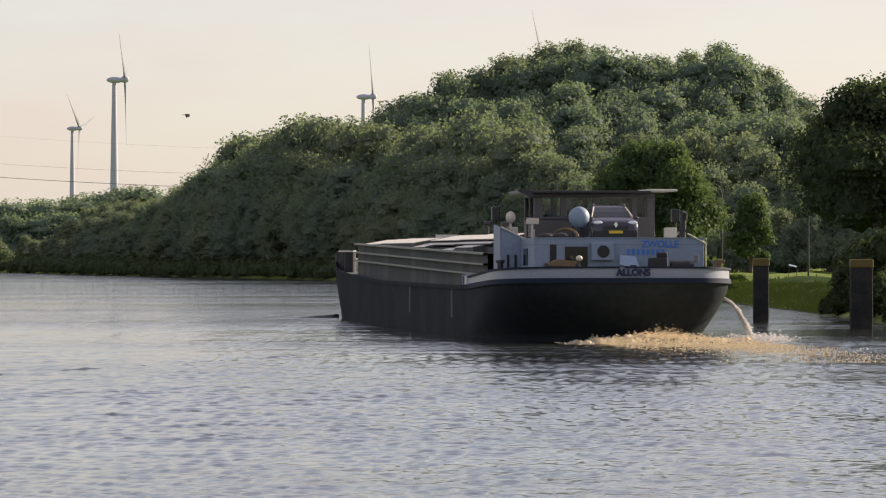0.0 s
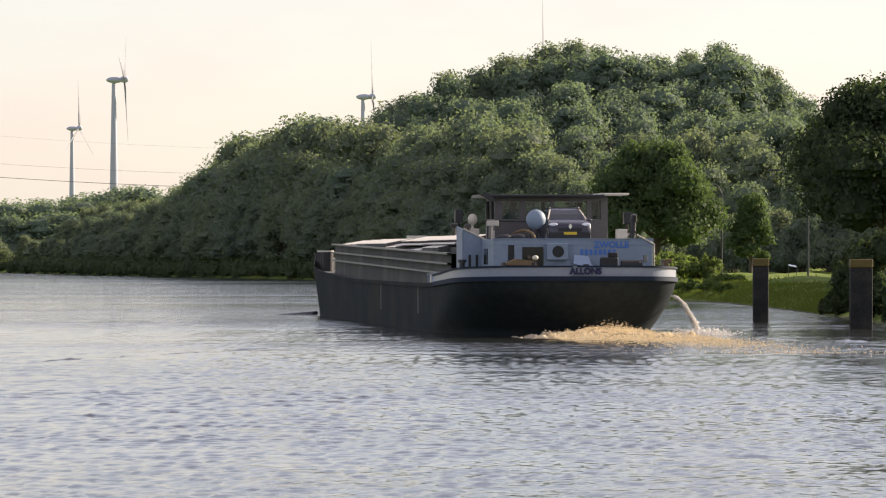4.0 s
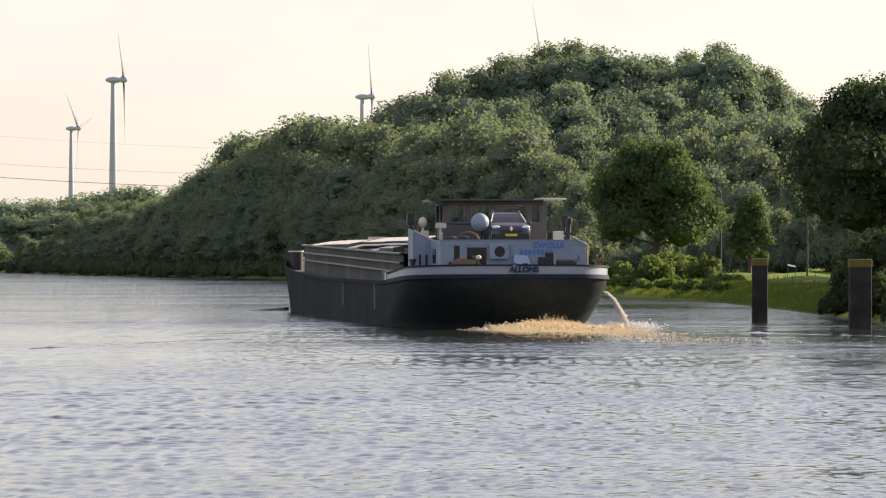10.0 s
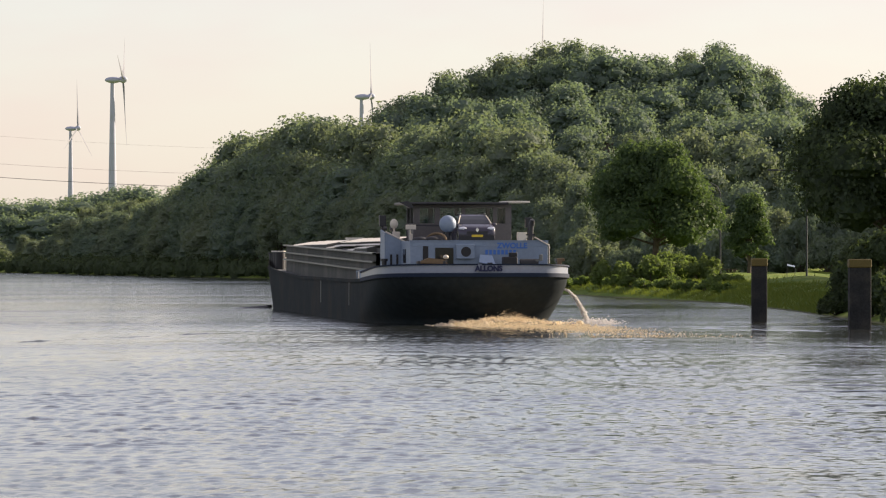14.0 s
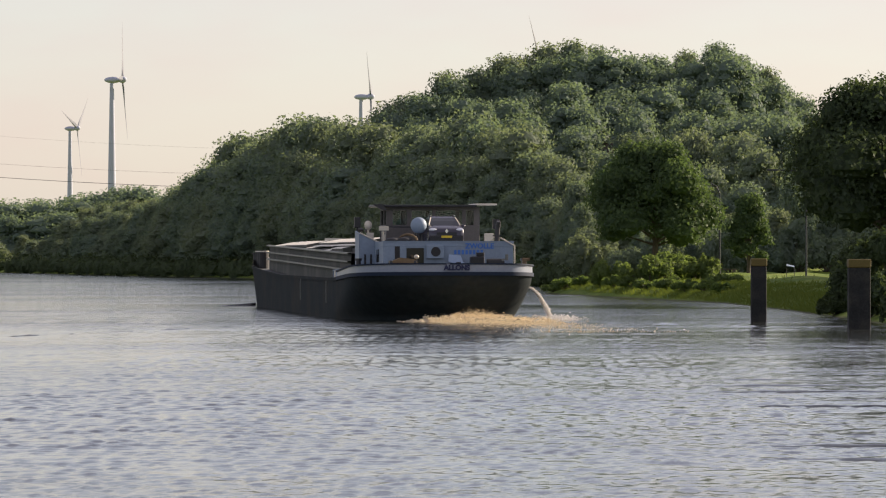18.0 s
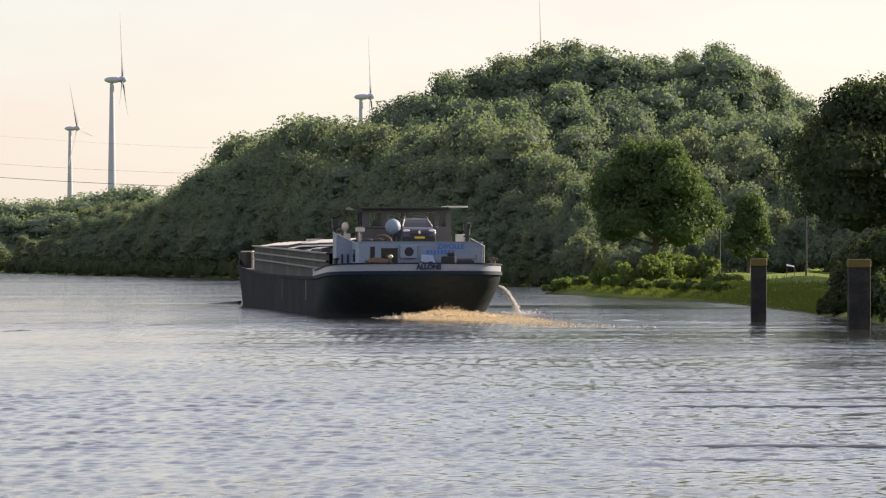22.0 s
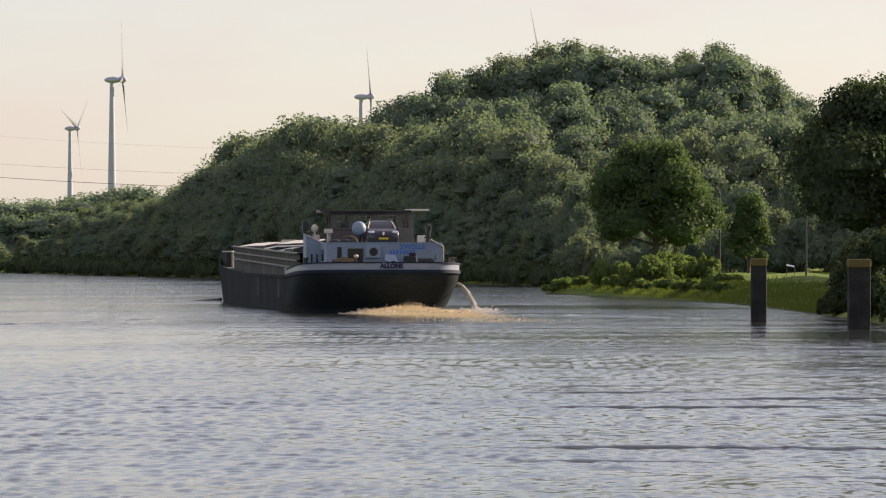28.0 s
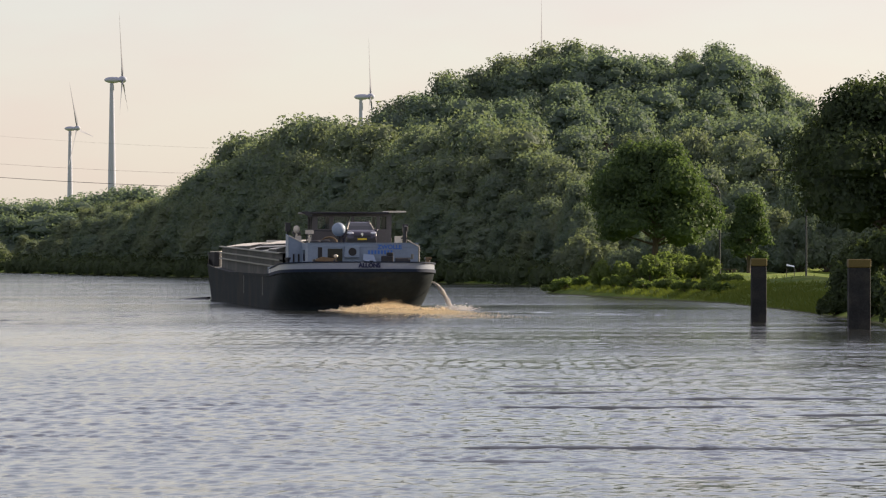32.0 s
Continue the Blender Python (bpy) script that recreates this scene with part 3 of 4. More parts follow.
# single trees on the point
round_tree = make_tree(31, 11.4, 5.3, 2.3, 26000, 0.16, LEAF_NEAR, "round-crowned bright green tree on the grassy point", n_lumps=24, fine=0.85, ragged=0.2, dome=0.72, detail=3)
round_tree.matrix_basis = pose(17.05, 405, gz_at(17.05, 405) - 0.1, 0, 0, 40)
slim_tree = make_tree(37, 7.0, 2.35, 0.7, 10000, 0.13, LEAF_NEAR, "slim young tree on the meadow", n_lumps=18, fine=0.8, dome=0.72, detail=3)
slim_tree.matrix_basis = pose(25.9, 428, gz_at(25.9, 428) - 0.1)
DARK_LABEL = "large dark green tree overhanging the bank"
dark_tree = make_tree(41, 13.6, 7.2, 2.9, 26000, 0.18, LEAF_DARK, DARK_LABEL, n_lumps=34, fine=0.8, ragged=0.1, dome=0.77, detail=3)
dark_tree.matrix_basis = pose(28.7, 330, gz_at(28.7, 330) - 0.1, 0, 0, 100)
# the row along the bank beyond it, unseen and added to shade the point; the first of the row is the pattern for the
# rest
shade_tree = make_tree(43, 12.2, 5.8, 2.6, 5000, 0.28, LEAF_DARK, "unseen dark green tree added to shade the bank", n_lumps=24, fine=0.9, dome=0.72)
shade_tree.matrix_basis = pose(33, 281, gz_at(33, 281) - 0.1, 0, 0, 130)
tagged(shade_tree, group="trees along the bank")
for x, y, turn, size in ((50, 452, 10, 1.3), (51, 464, 60, 1.3), (52, 476, 90, 1.3), (46, 470, 200, 1.2), (58, 458, 20, 1.35), (57, 470, 300, 1.3), (33.5, 293, 200, 0.95), (34.5, 305, 20, 1.0), (37.5, 317, 75, 1.0),
                         (41.5, 329, 160, 1.0), (37.5, 341, 250, 0.95), (40, 287, 15, 1.0), (40.5, 299, 115, 1.05), (41, 311, 215, 1.0), (42, 323, 275, 1.05), (43, 335, 35, 1.0), (44, 290, 310, 1.1), (45, 306, 33, 1.1), (46, 322, 45, 1.1), (46, 345, 140, 1.15), (46.5, 356, 200, 1.15), (47, 367, 80, 1.15), (47.5, 378, 300, 1.15)):
    tagged(copy_thing(shade_tree, Matrix.LocRotScale((x, y, gz_at(x, y) - 0.1), Euler((0, 0, radians(turn))), (size, size, size))), group="trees along the bank")


def make_bush(seed, x, y, w, h, label, count=1500, leaf=0.13, material=LEAF_BUSH):
    r2 = random.Random(seed)
    bush = thing("bush", label, "bush", (x, y, gz_at(x, y) - 0.05))
    bm = bmesh.new()
    lumps = []
    for i in range(13):
        ang, q = r2.uniform(0, 6.28), r2.uniform(0.1, 1.0)
        p = (math.cos(ang) * w * q, math.sin(ang) * w * q, h * r2.uniform(0.2, 0.82 - 0.3 * q))
        lumps.append((*p, w * r2.uniform(0.2, 0.42), h * r2.uniform(0.18, 0.34)))
        rod(bm, (0, 0, -0.05), p, 0.04, 0.015, 5)
    part("stem", bm, BARK, bush)
    ob = new("foliage", crown_mesh("foliage", seed, count, leaf, lumps, material, 0.6))
    ob.parent = bush


# ---- ship ----
HULL_B, SHIP_L = 4.6, 80.0
SHEER = [(0, 2.38), (5, 2.24), (10, 2.1), (14, 2.05), (48, 2.07), (60, 2.25), (66, 2.37), (75, 2.6), (80, 2.75)]


def sheer(y):
    return along_profile(SHEER, y)


def breadth(y, z):
    """Half breadth of the hull at a height: round full stern that tucks in below, blunt bow."""
    k = min(1.0, max(0.0, z / 1.8))
    start, run, p = 2.2 * (1 - k) ** 1.3, 5.6 + 7.4 * (1 - k), 3.9 - 1.4 * (1 - k)
    t = (y - start) / run
    aft = 0.0 if t <= 0 else (1 - max(0.0, 1 - t) ** p) ** (1 / p)
    end = SHIP_L - 1.6 * (1 - k)
    t = (end - y) / (9 + 3 * (1 - k))
    fore = 0.0 if t <= 0 else (1 - max(0.0, 1 - t) ** 2.2) ** (1 / 2.2)
    return HULL_B * min(aft, fore)


def outline(z, y_max=99.0):
    """Plan of the hull at height z from the stern's middle along one side to the stem, evenly stepped round the curves."""
    k = min(1.0, max(0.0, z / 1.8))
    start, run, p = 2.2 * (1 - k) ** 1.3, 5.6 + 7.4 * (1 - k), 3.9 - 1.4 * (1 - k)
    end, bow = SHIP_L - 1.6 * (1 - k), 9 + 3 * (1 - k)
    pts = []
    for i in range(25):
        th = i / 24 * math.pi / 2
        pts.append((HULL_B * math.sin(th) ** (2 / p), start + run * (1 - math.cos(th) ** (2 / p))))
    pts += [(HULL_B, start + run + (end - bow - start - run) * i / 14) for i in range(1, 14)]
    for i in range(15):
        th = i / 14 * math.pi / 2
        pts.append((HULL_B * math.cos(th) ** (2 / 2.2), end - bow + bow * math.sin(th) ** (2 / 2.2)))
    return [(x, y) for x, y in pts if y <= y_max]


HULL_Y = [0, .05, .2, .5, .9, 1.4, 2, 2.7, 3.5, 4.5, 6, 8, 10, 13, 17, 22, 28, 34, 40, 46, 52, 58, 63, 67, 70, 72.5, 74.5, 76, 77.3, 78.4, 79.2, 79.7, 80]
barge = thing("barge", "long black-hulled inland cargo barge with white stern", "ship")


def hull_band(name, z0, z1, material, label, out=0.0, y_max=99.0, rows=6):
    """A strip of the ship's side; z0 and z1 give heights along the ship."""
    bm = bmesh.new()
    for side in (-1, 1):
        rings = []
        for i in range(rows + 1):
            t, ring = i / rows, []
            mid = z0(30) + (z1(30) - z0(30)) * t
            for x, y in outline(mid, y_max):
                push = 1 + out / max(1.0, math.hypot(x, 2))
                ring.append((side * x * push, y - out * (y < 3), z0(y) + (z1(y) - z0(y)) * t))
            rings.append(ring)
        n = min(len(r) for r in rings)
        skin(bm, [r[:n] for r in rings])
    bmesh.ops.remove_doubles(bm, verts=bm.verts, dist=0.004)
    bmesh.ops.recalc_face_normals(bm, faces=bm.faces)
    return part(name, bm, material, barge, label, smooth=True)


hull_band("hull", lambda y: -0.9, lambda y: sheer(y) - 0.14, HULL, "black scuffed steel hull", rows=10)
hull_band("sheer_strake", lambda y: sheer(y) - 0.14, lambda y: sheer(y) + 0.03, HULL, "raised black rubbing strake", out=0.07, rows=2)
hull_band("blue_band", lambda y: sheer(y) - 0.12, lambda y: sheer(y) + 0.06, BLUE, "dark blue painted band", out=0.085, y_max=13.1, rows=2)
hull_band("stern_bulwark", lambda y: sheer(y) + 0.05, lambda y: sheer(y) + 0.05 + 0.42 - 0.012 * y, BULWARK, "greyish white stern bulwark", out=0.02, y_max=13.1, rows=2)
hull_band("bow_bulwark", lambda y: sheer(y) + 0.03, lambda y: sheer(y) + 0.03 + 0.35 * min(1, max(0, (y - 70) / 4)), HULL, "black bow bulwark", rows=2)
for name, lift, width, material in (("bulwark_rail", 0.45, 0.06, BLUE), ("fender_rail", 0.0, 0.05, BLUE)):
    bm = bmesh.new()
    for side in (-1, 1):
        rings = []
        for x, y in outline(2.3, 13.1):
            b0, z0 = x + 0.03, sheer(y) + lift - 0.012 * y * (lift > 0.1)
            rings.append([(side * (b0 - 0.03), y, z0 + 0.04), (side * (b0 + width), y - width * (y < 2), z0 + 0.04),
                          (side * (b0 + width), y - width * (y < 2), z0 - 0.03), (side * (b0 - 0.03), y, z0 - 0.03)])
        skin(bm, rings, closed=True)
    bmesh.ops.remove_doubles(bm, verts=bm.verts, dist=0.004)
    bmesh.ops.recalc_face_normals(bm, faces=bm.faces)
    part(name, bm, material, barge)
bm = bmesh.new()
skin(bm, [[(-breadth(y, 2.3), y, sheer(y) - 0.1), (breadth(y, 2.3), y, sheer(y) - 0.1)] for y in HULL_Y[1:-1]])
part("deck", bm, DECK, barge, "dark painted steel deck")
for y in (16.6, 33.5):
    part("rubbing_bar", boxes((-HULL_B - 0.05, -HULL_B + 0.02, y, y + 0.12, 0.75, 1.9)), LEDGE, barge, "pale worn vertical bar on the hull")

# hold coaming with three ledges, hatch covers on top
def rail_z(y):
    return 3.38 + 0.0085 * (y - 14)


COAM_Y = [10.6] + [13.5 + i * 3 for i in range(19)]
coaming = part("hold_coaming", skin(bmesh.new(), [
    [(-3.85, y, sheer(y) - 0.12), (-3.85, y, rail_z(y)), (-3.7, y, rail_z(y)), (3.7, y, rail_z(y)), (3.85, y, rail_z(y)), (3.85, y, sheer(y) - 0.12)]
    for y in COAM_Y]), GREY_STEEL, barge, "grey painted hold coaming")
for lift in (0.0, -0.42, -0.84):
    for side in (-1, 1):
        part("ledge", skin(bmesh.new(), [[(side * 3.84, y, rail_z(y) + lift + 0.03), (side * 4.05, y, rail_z(y) + lift + 0.03),
                                          (side * 4.05, y, rail_z(y) + lift - 0.05), (side * 3.84, y, rail_z(y) + lift - 0.05)] for y in COAM_Y], closed=True),
             LEDGE, coaming)
for y0, y1 in ((13.5, 13.6), (67.4, 67.5)):
    part("end_plate", boxes((-3.85, 3.85, y0, y1, sheer(y0) - 0.1, rail_z(y0))), GREY_STEEL, coaming)


def cover(y0, y1, z, side, half, rise=0.22):
    """One hatch cover: upright sides and bright slopes up to a flat middle."""
    bm = bmesh.new()
    top = z + side
    prism(bm, [(-half, z), (-half, top), (-half + 1.3, top + rise), (half - 1.3, top + rise), (half, top), (half, z)], "y", y0, y1)
    body = part("hatch_cover", bm, GREY_STEEL, barge, "low-pitched hatch cover with bright aluminium sides")
    for way in (-1, 1):
        part("bright_edge", skin(bmesh.new(), [[(way * (half + 0.02), y, top - 0.02), (way * (half + 0.01), y, top + 0.006), (way * (half - 1.3), y, top + rise + 0.012)]
                                               for y in (y0 + 0.02, y1 - 0.02)]), ALU, body)
    return body


# the covers lie pushed over one another, in three layers, with open gaps between the lowest
# a dark box fills the gaps to give the shade inside the hold
part("hold_shade", boxes((-3.3, 3.3, 13.6, 40.4, 3.38, 3.62)), DARK, coaming, "dark box standing for shade in the open hold")
for y0, y1, z, height, half in ((16.5, 23.3, 3.40, 0.22, 3.76), (24.0, 29.0, 3.46, 0.05, 3.76), (35.4, 40.3, 3.50, 0.16, 3.76), (56.2, 61.0, 3.66, 0.16, 3.72), (61.2, 66.6, 3.70, 0.1, 3.72),
                                (13.6, 27.0, 3.72, 0.06, 3.35), (27.1, 40.3, 3.70, 0.06, 3.35), (40.5, 56.0, 3.52, 0.32, 3.7), (13.6, 28.0, 3.91, 0.05, 3.0), (28.1, 40.4, 3.89, 0.05, 3.0)):
    cover(y0, y1, z, height, half)
for y0, y1, h in ((43.0, 44.6, 0.24), (42.0, 42.6, 0.12)):
    part("folded_tarpaulin", prism(bmesh.new(), [(y0, 3.98), ((y0 + y1) / 2, 3.98 + h), (y1, 3.98)], "x", -2.4, -1.4), LEDGE, barge, "pale folded tarpaulin on the hatches")
for x, y, h in ((-1.6, 30.0, 0.55), (0.4, 22.0, 0.5), (-2.4, 17.0, 0.45)):
    part("hatch_vent", rod(rod(bmesh.new(), (x, y, 4.0), (x, y, 4.1 + h), 0.07), (x - 0.15, y, 4.1 + h), (x + 0.15, y, 4.1 + h), 0.1), BLACK_STEEL, barge)

# foredeck: anchor gear, mast stump, stores
part("windlass", boxes((-1.2, 1.2, 75.0, 76.2, 2.6, 3.3), (-1.6, 1.6, 75.4, 75.8, 2.8, 3.1), bevel=0.05), BLACK_STEEL, barge, "black anchor windlass")
for x in (-4.25, -3.75, 2.8):
    part("bollard", rod(rod(bmesh.new(), (x, 74.2, 2.4), (x, 74.2, 3.35), 0.16), (x, 74.2, 3.3), (x, 74.2, 3.38), 0.22), BLACK_STEEL, barge)
for y in (70.4, 71.9, 73.4):
    barrel = part("deck_barrel", rod(bmesh.new(), (-4.0, y, 2.3), (-4.0, y, 3.42), 0.3, n=14), DARK, barge, "dark barrel on the foredeck")
    part("barrel_lid", rod(bmesh.new(), (-4.0, y, 3.42), (-4.0, y, 3.5), 0.33, n=14), ALU, barrel, "bright lid")
part("bow_bundle", boxes((-3.75, -3.3, 72.6, 73.4, 2.4, 3.1), bevel=0.08), CREAM, barge, "cream bundle on the foredeck")

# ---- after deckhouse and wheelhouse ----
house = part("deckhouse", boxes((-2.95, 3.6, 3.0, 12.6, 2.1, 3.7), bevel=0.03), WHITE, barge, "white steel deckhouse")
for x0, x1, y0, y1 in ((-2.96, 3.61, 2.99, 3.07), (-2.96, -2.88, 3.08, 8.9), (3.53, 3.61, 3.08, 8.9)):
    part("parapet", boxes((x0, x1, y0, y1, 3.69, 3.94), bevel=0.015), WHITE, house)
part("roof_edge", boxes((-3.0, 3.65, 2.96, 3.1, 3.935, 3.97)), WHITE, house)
# a pale rod paints the sunlit edge of the wall
part("corner_rail", rod(bmesh.new(), (3.66, 2.95, 2.3), (3.66, 2.95, 3.75), 0.03), CREAM, house, "pale rod for the sunlit corner of the deckhouse")
part("slope_rail", rod(bmesh.new(), (3.66, 2.95, 3.74), (2.95, 2.95, 4.12), 0.03), CREAM, house)
part("window", boxes((-1.77, -0.9, 2.97, 3.0, 2.84, 3.62)), GLASS, house, "dark window")
part("door", boxes((-2.35, -2.1, 2.975, 3.0, 2.3, 3.7)), DARK, house, "dark narrow doorway")
fan = part("air_conditioner", boxes((-0.79, 0.08, 2.7, 3.0, 3.1, 3.77), bevel=0.02), WHITE, house, "white air conditioning unit on the wall")
bm = bmesh.new()
rod(bm, (-0.33, 2.69, 3.43), (-0.33, 2.7, 3.43), 0.24, n=24)
part("fan_grille", bm, DARK, fan)
for y0 in (5.0, 8.2):
    part("side_window", boxes((-2.98, -2.95, y0, y0 + 1.2, 2.9, 3.55)), GLASS, house)
letters("home_port", "ZWOLLE", 0.36, PALE_BLUE, house, pose(1.9, 2.985, 3.6, 90, 0, 0))
for i in range(8):
    x = 0.62 + i * 0.19
    part("number_bar", boxes((x, x + 0.12, 2.982, 2.998, 3.3, 3.52)), PALE_BLUE, house)
letters("ship_name", "ALLONS", 0.345, NAVY, barge, pose(0.42, -0.1, 2.53, 90, 0, 0), 0.02)

wheelhouse = part("wheelhouse", boxes((-2.2, 2.6, 9.0, 12.2, 3.69, 4.8), bevel=0.03), WOOD_BROWN, barge, "brown wheelhouse with windows all round")
part("header", boxes((-2.2, 2.6, 9.0, 12.2, 5.56, 5.72), bevel=0.02), WOOD_BROWN, wheelhouse)
POSTS = [(-2.2, -1.87), (-1.15, -0.9), (0.16, 0.34), (1.7, 1.9), (2.3, 2.6)]
for y0, y1 in ((9.0, 9.16), (12.04, 12.2)):
    for x0, x1 in POSTS:
        part("window_post", boxes((x0, x1, y0, y1, 4.8, 5.56)), WOOD_BROWN, wheelhouse)
    for (_, x0), (x1, _) in zip(POSTS, POSTS[1:]):
        part("window", boxes((x0, x1, y0 + .06, y0 + .08, 4.8, 5.56)), CLEAR, wheelhouse, "clear wheelhouse window")
for x in (-2.2, 2.44):
    part("window_post", boxes((x, x + .16, 10.5, 10.66, 4.8, 5.56)), WOOD_BROWN, wheelhouse)
    for y0, y1 in ((9.16, 10.5), (10.66, 12.04)):
        part("side_window", boxes((x + .07, x + .09, y0, y1, 4.8, 5.56)), CLEAR, wheelhouse)
part("steering_console", boxes((-0.6, 0.9, 11.2, 11.9, 4.8, 5.1), bevel=0.04), DARK, wheelhouse, "dark console behind the windows")
part("roof", boxes((-2.75, 2.4, 8.5, 12.8, 5.72, 5.83), bevel=0.03), BLACK_STEEL, wheelhouse, "dark overhanging roof")
part("sun_awning", boxes((2.3, 3.45, 8.6, 11.5, 5.8, 5.89), bevel=0.03), ALU, wheelhouse, "bright roof wing")
part("roof_corner", prism(bmesh.new(), [(-2.95, 5.83), (-2.4, 5.53), (-2.2, 5.58), (-2.5, 5.88)], "y", 8.4, 8.7), BLACK_STEEL, wheelhouse)

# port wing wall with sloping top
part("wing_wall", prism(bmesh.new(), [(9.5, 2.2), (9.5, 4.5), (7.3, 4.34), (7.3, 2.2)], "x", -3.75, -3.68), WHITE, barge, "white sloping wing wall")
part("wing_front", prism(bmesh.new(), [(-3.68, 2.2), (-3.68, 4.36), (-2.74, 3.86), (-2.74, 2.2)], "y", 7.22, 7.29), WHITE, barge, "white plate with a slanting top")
part("wing_trim", rod(bmesh.new(), (-3.72, 7.2, 4.39), (-2.7, 7.2, 3.88), 0.035, n=6), CREAM, barge, "pale capping on the slanting plate")
part("deck_horn", ball(bmesh.new(), (-2.62, 7.0, 3.82), 0.2, (1, 1.2, 0.9)), DARK, barge, "dark rounded horn", smooth=True)
part("lamp_bracket", boxes((-2.56, -2.44, 6.9, 7.0, 3.95, 4.3), bevel=0.02), CREAM, barge, "cream upright lamp bracket")
for x in (-3.5, -3.2):
    part("wing_slot", boxes((x, x + 0.1, 7.19, 7.24, 2.6, 3.3)), DARK, barge, "dark slot in the wing plate")
for x, z0, z1, y in ((-3.55, 4.66, 5.2, 10.5), (3.45, 4.6, 5.1, 9.2)):
    lamp = part("signal_lamp", boxes((x - 0.16, x + 0.16, y - 0.2, y + 0.2, z0, z1), bevel=0.03), BLACK_STEEL, barge, "black navigation lamp box")
    part("lamp_post", rod(bmesh.new(), (x, y, 3.9), (x, y, z0), 0.05), BLACK_STEEL, lamp)
stack = part("exhaust_pipe", rod(bmesh.new(), (2.75, 3.3, 2.4), (2.85, 3.3, 4.75), 0.12, n=14), BLACK_STEEL, barge, "black upright exhaust pipe")
part("pipe_cap", rod(bmesh.new(), (2.86, 3.3, 4.7), (2.89, 3.2, 4.95), 0.15, 0.1, 14), BLACK_STEEL, stack)
part("pipe_strap", boxes((2.62, 3.0, 3.2, 3.5, 4.2, 4.28)), BLACK_STEEL, stack)
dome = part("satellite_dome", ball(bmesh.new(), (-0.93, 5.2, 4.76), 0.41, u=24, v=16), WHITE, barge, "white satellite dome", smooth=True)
part("dome_foot", rod(bmesh.new(), (-0.93, 5.2, 3.7), (-0.93, 5.2, 4.4), 0.09, 0.12, 16), BLACK_STEEL, dome)
part("stowage_box", boxes((2.42, 2.85, 5.0, 5.5, 3.7, 4.36), bevel=0.03), CREAM, barge, "cream plastic box on the roof")
part("light_box", boxes((-3.2, -2.85, 8.9, 9.2, 4.1, 4.4), bevel=0.02), CREAM, barge, "cream box on the wing wall")
for x, z in ((-1.75, 4.0), (-2.35, 3.98)):
    part("life_raft", ball(bmesh.new(), (x, 4.2, z), 0.3, (1.3, 1, 0.55)), DARK, barge, "dark covered bundle on the roof", smooth=True)

part("searchlight", ball(bmesh.new(), (-3.12, 9.1, 4.78), 0.2, (1, 1, 1.2)), CREAM, barge, "cream searchlight", smooth=True)
part("searchlight_post", rod(bmesh.new(), (-3.12, 9.1, 4.38), (-3.12, 9.1, 4.6), 0.05), CREAM, barge)
part("radar_bar", rod(bmesh.new(), (-2.7, 8.0, 4.72), (-0.7, 8.0, 4.68), 0.035), BLACK_STEEL, barge, "thin dark bar above the roof")
for x in (-2.6, -0.8):
    part("bar_post", rod(bmesh.new(), (x, 8.0, 3.7), (x, 8.0, 4.72), 0.03), BLACK_STEEL, barge)
# clutter on the after deck
winch = part("mooring_winch", boxes((-2.75, -2.62, 1.5, 2.1, 2.15, 3.0), bevel=0.03), BLACK_STEEL, barge, "black mooring winch with a wound rope")
part("side_plate", boxes((-1.55, -1.42, 1.5, 2.1, 2.15, 3.0), bevel=0.03), BLACK_STEEL, winch)
part("drum", rod(bmesh.new(), (-2.62, 1.8, 2.75), (-1.55, 1.8, 2.75), 0.22, n=16), ROPE, winch, "drum of brown rope")
part("hand_wheel", rod(bmesh.new(), (-1.4, 1.8, 2.8), (-1.34, 1.8, 2.8), 0.26, n=16), BLACK_STEEL, winch)
part("brake_cap", ball(bmesh.new(), (-1.4, 1.7, 3.18), 0.13, (1, 1, 0.8)), CREAM, winch, "cream cap", smooth=True)
chest = part("covered_chest", boxes((1.3, 1.98, 1.5, 2.2, 2.15, 3.2), bevel=0.07), DARK, barge, "dark covered chest")
part("chest_top", boxes((1.62, 1.98, 1.6, 2.1, 3.18, 3.4), bevel=0.05), DARK, chest)
reel = part("hose_reel", rod(bmesh.new(), (2.15, 1.9, 2.85), (3.0, 1.9, 2.85), 0.24, n=16), DARK, barge, "dark hose reel on a stand")
part("reel_stand", boxes((2.2, 2.28, 1.75, 2.05, 2.1, 2.85), (2.88, 2.96, 1.75, 2.05, 2.1, 2.85)), BLACK_STEEL, reel)
part("reel_rim", rod(bmesh.new(), (2.1, 1.9, 3.02), (3.1, 1.9, 3.06), 0.035), LEDGE, reel)
part("tarpaulin", skin(bmesh.new(), [[(0.35, 2.96, 3.3), (0.95, 2.96, 3.25)], [(0.3, 2.75, 2.95), (1.05, 2.72, 2.9)], [(0.5, 2.6, 2.88), (1.2, 2.6, 2.84)]]), SHEET, barge, "pale blue plastic sheet")
part("vent_cowl", rod(bmesh.new(), (0.75, 2.2, 2.2), (0.75, 2.2, 2.92), 0.17, 0.12, 12), BLACK_STEEL, barge)
part("line_guide", boxes((4.02, 4.2, 2.5, 2.9, 2.3, 3.02), (4.0, 4.34, 2.55, 2.85, 2.98, 3.12), bevel=0.03), ROPE, barge, "rusty brown line guide on the quarter")
for x, y in ((4.2, 3.7), (4.42, 5.2), (-3.9, 6.0)):
    part("bollard", rod(rod(bmesh.new(), (x, y, 2.0), (x, y, 3.05), 0.12), (x, y, 2.98), (x, y, 3.1), 0.18), BLACK_STEEL, barge)
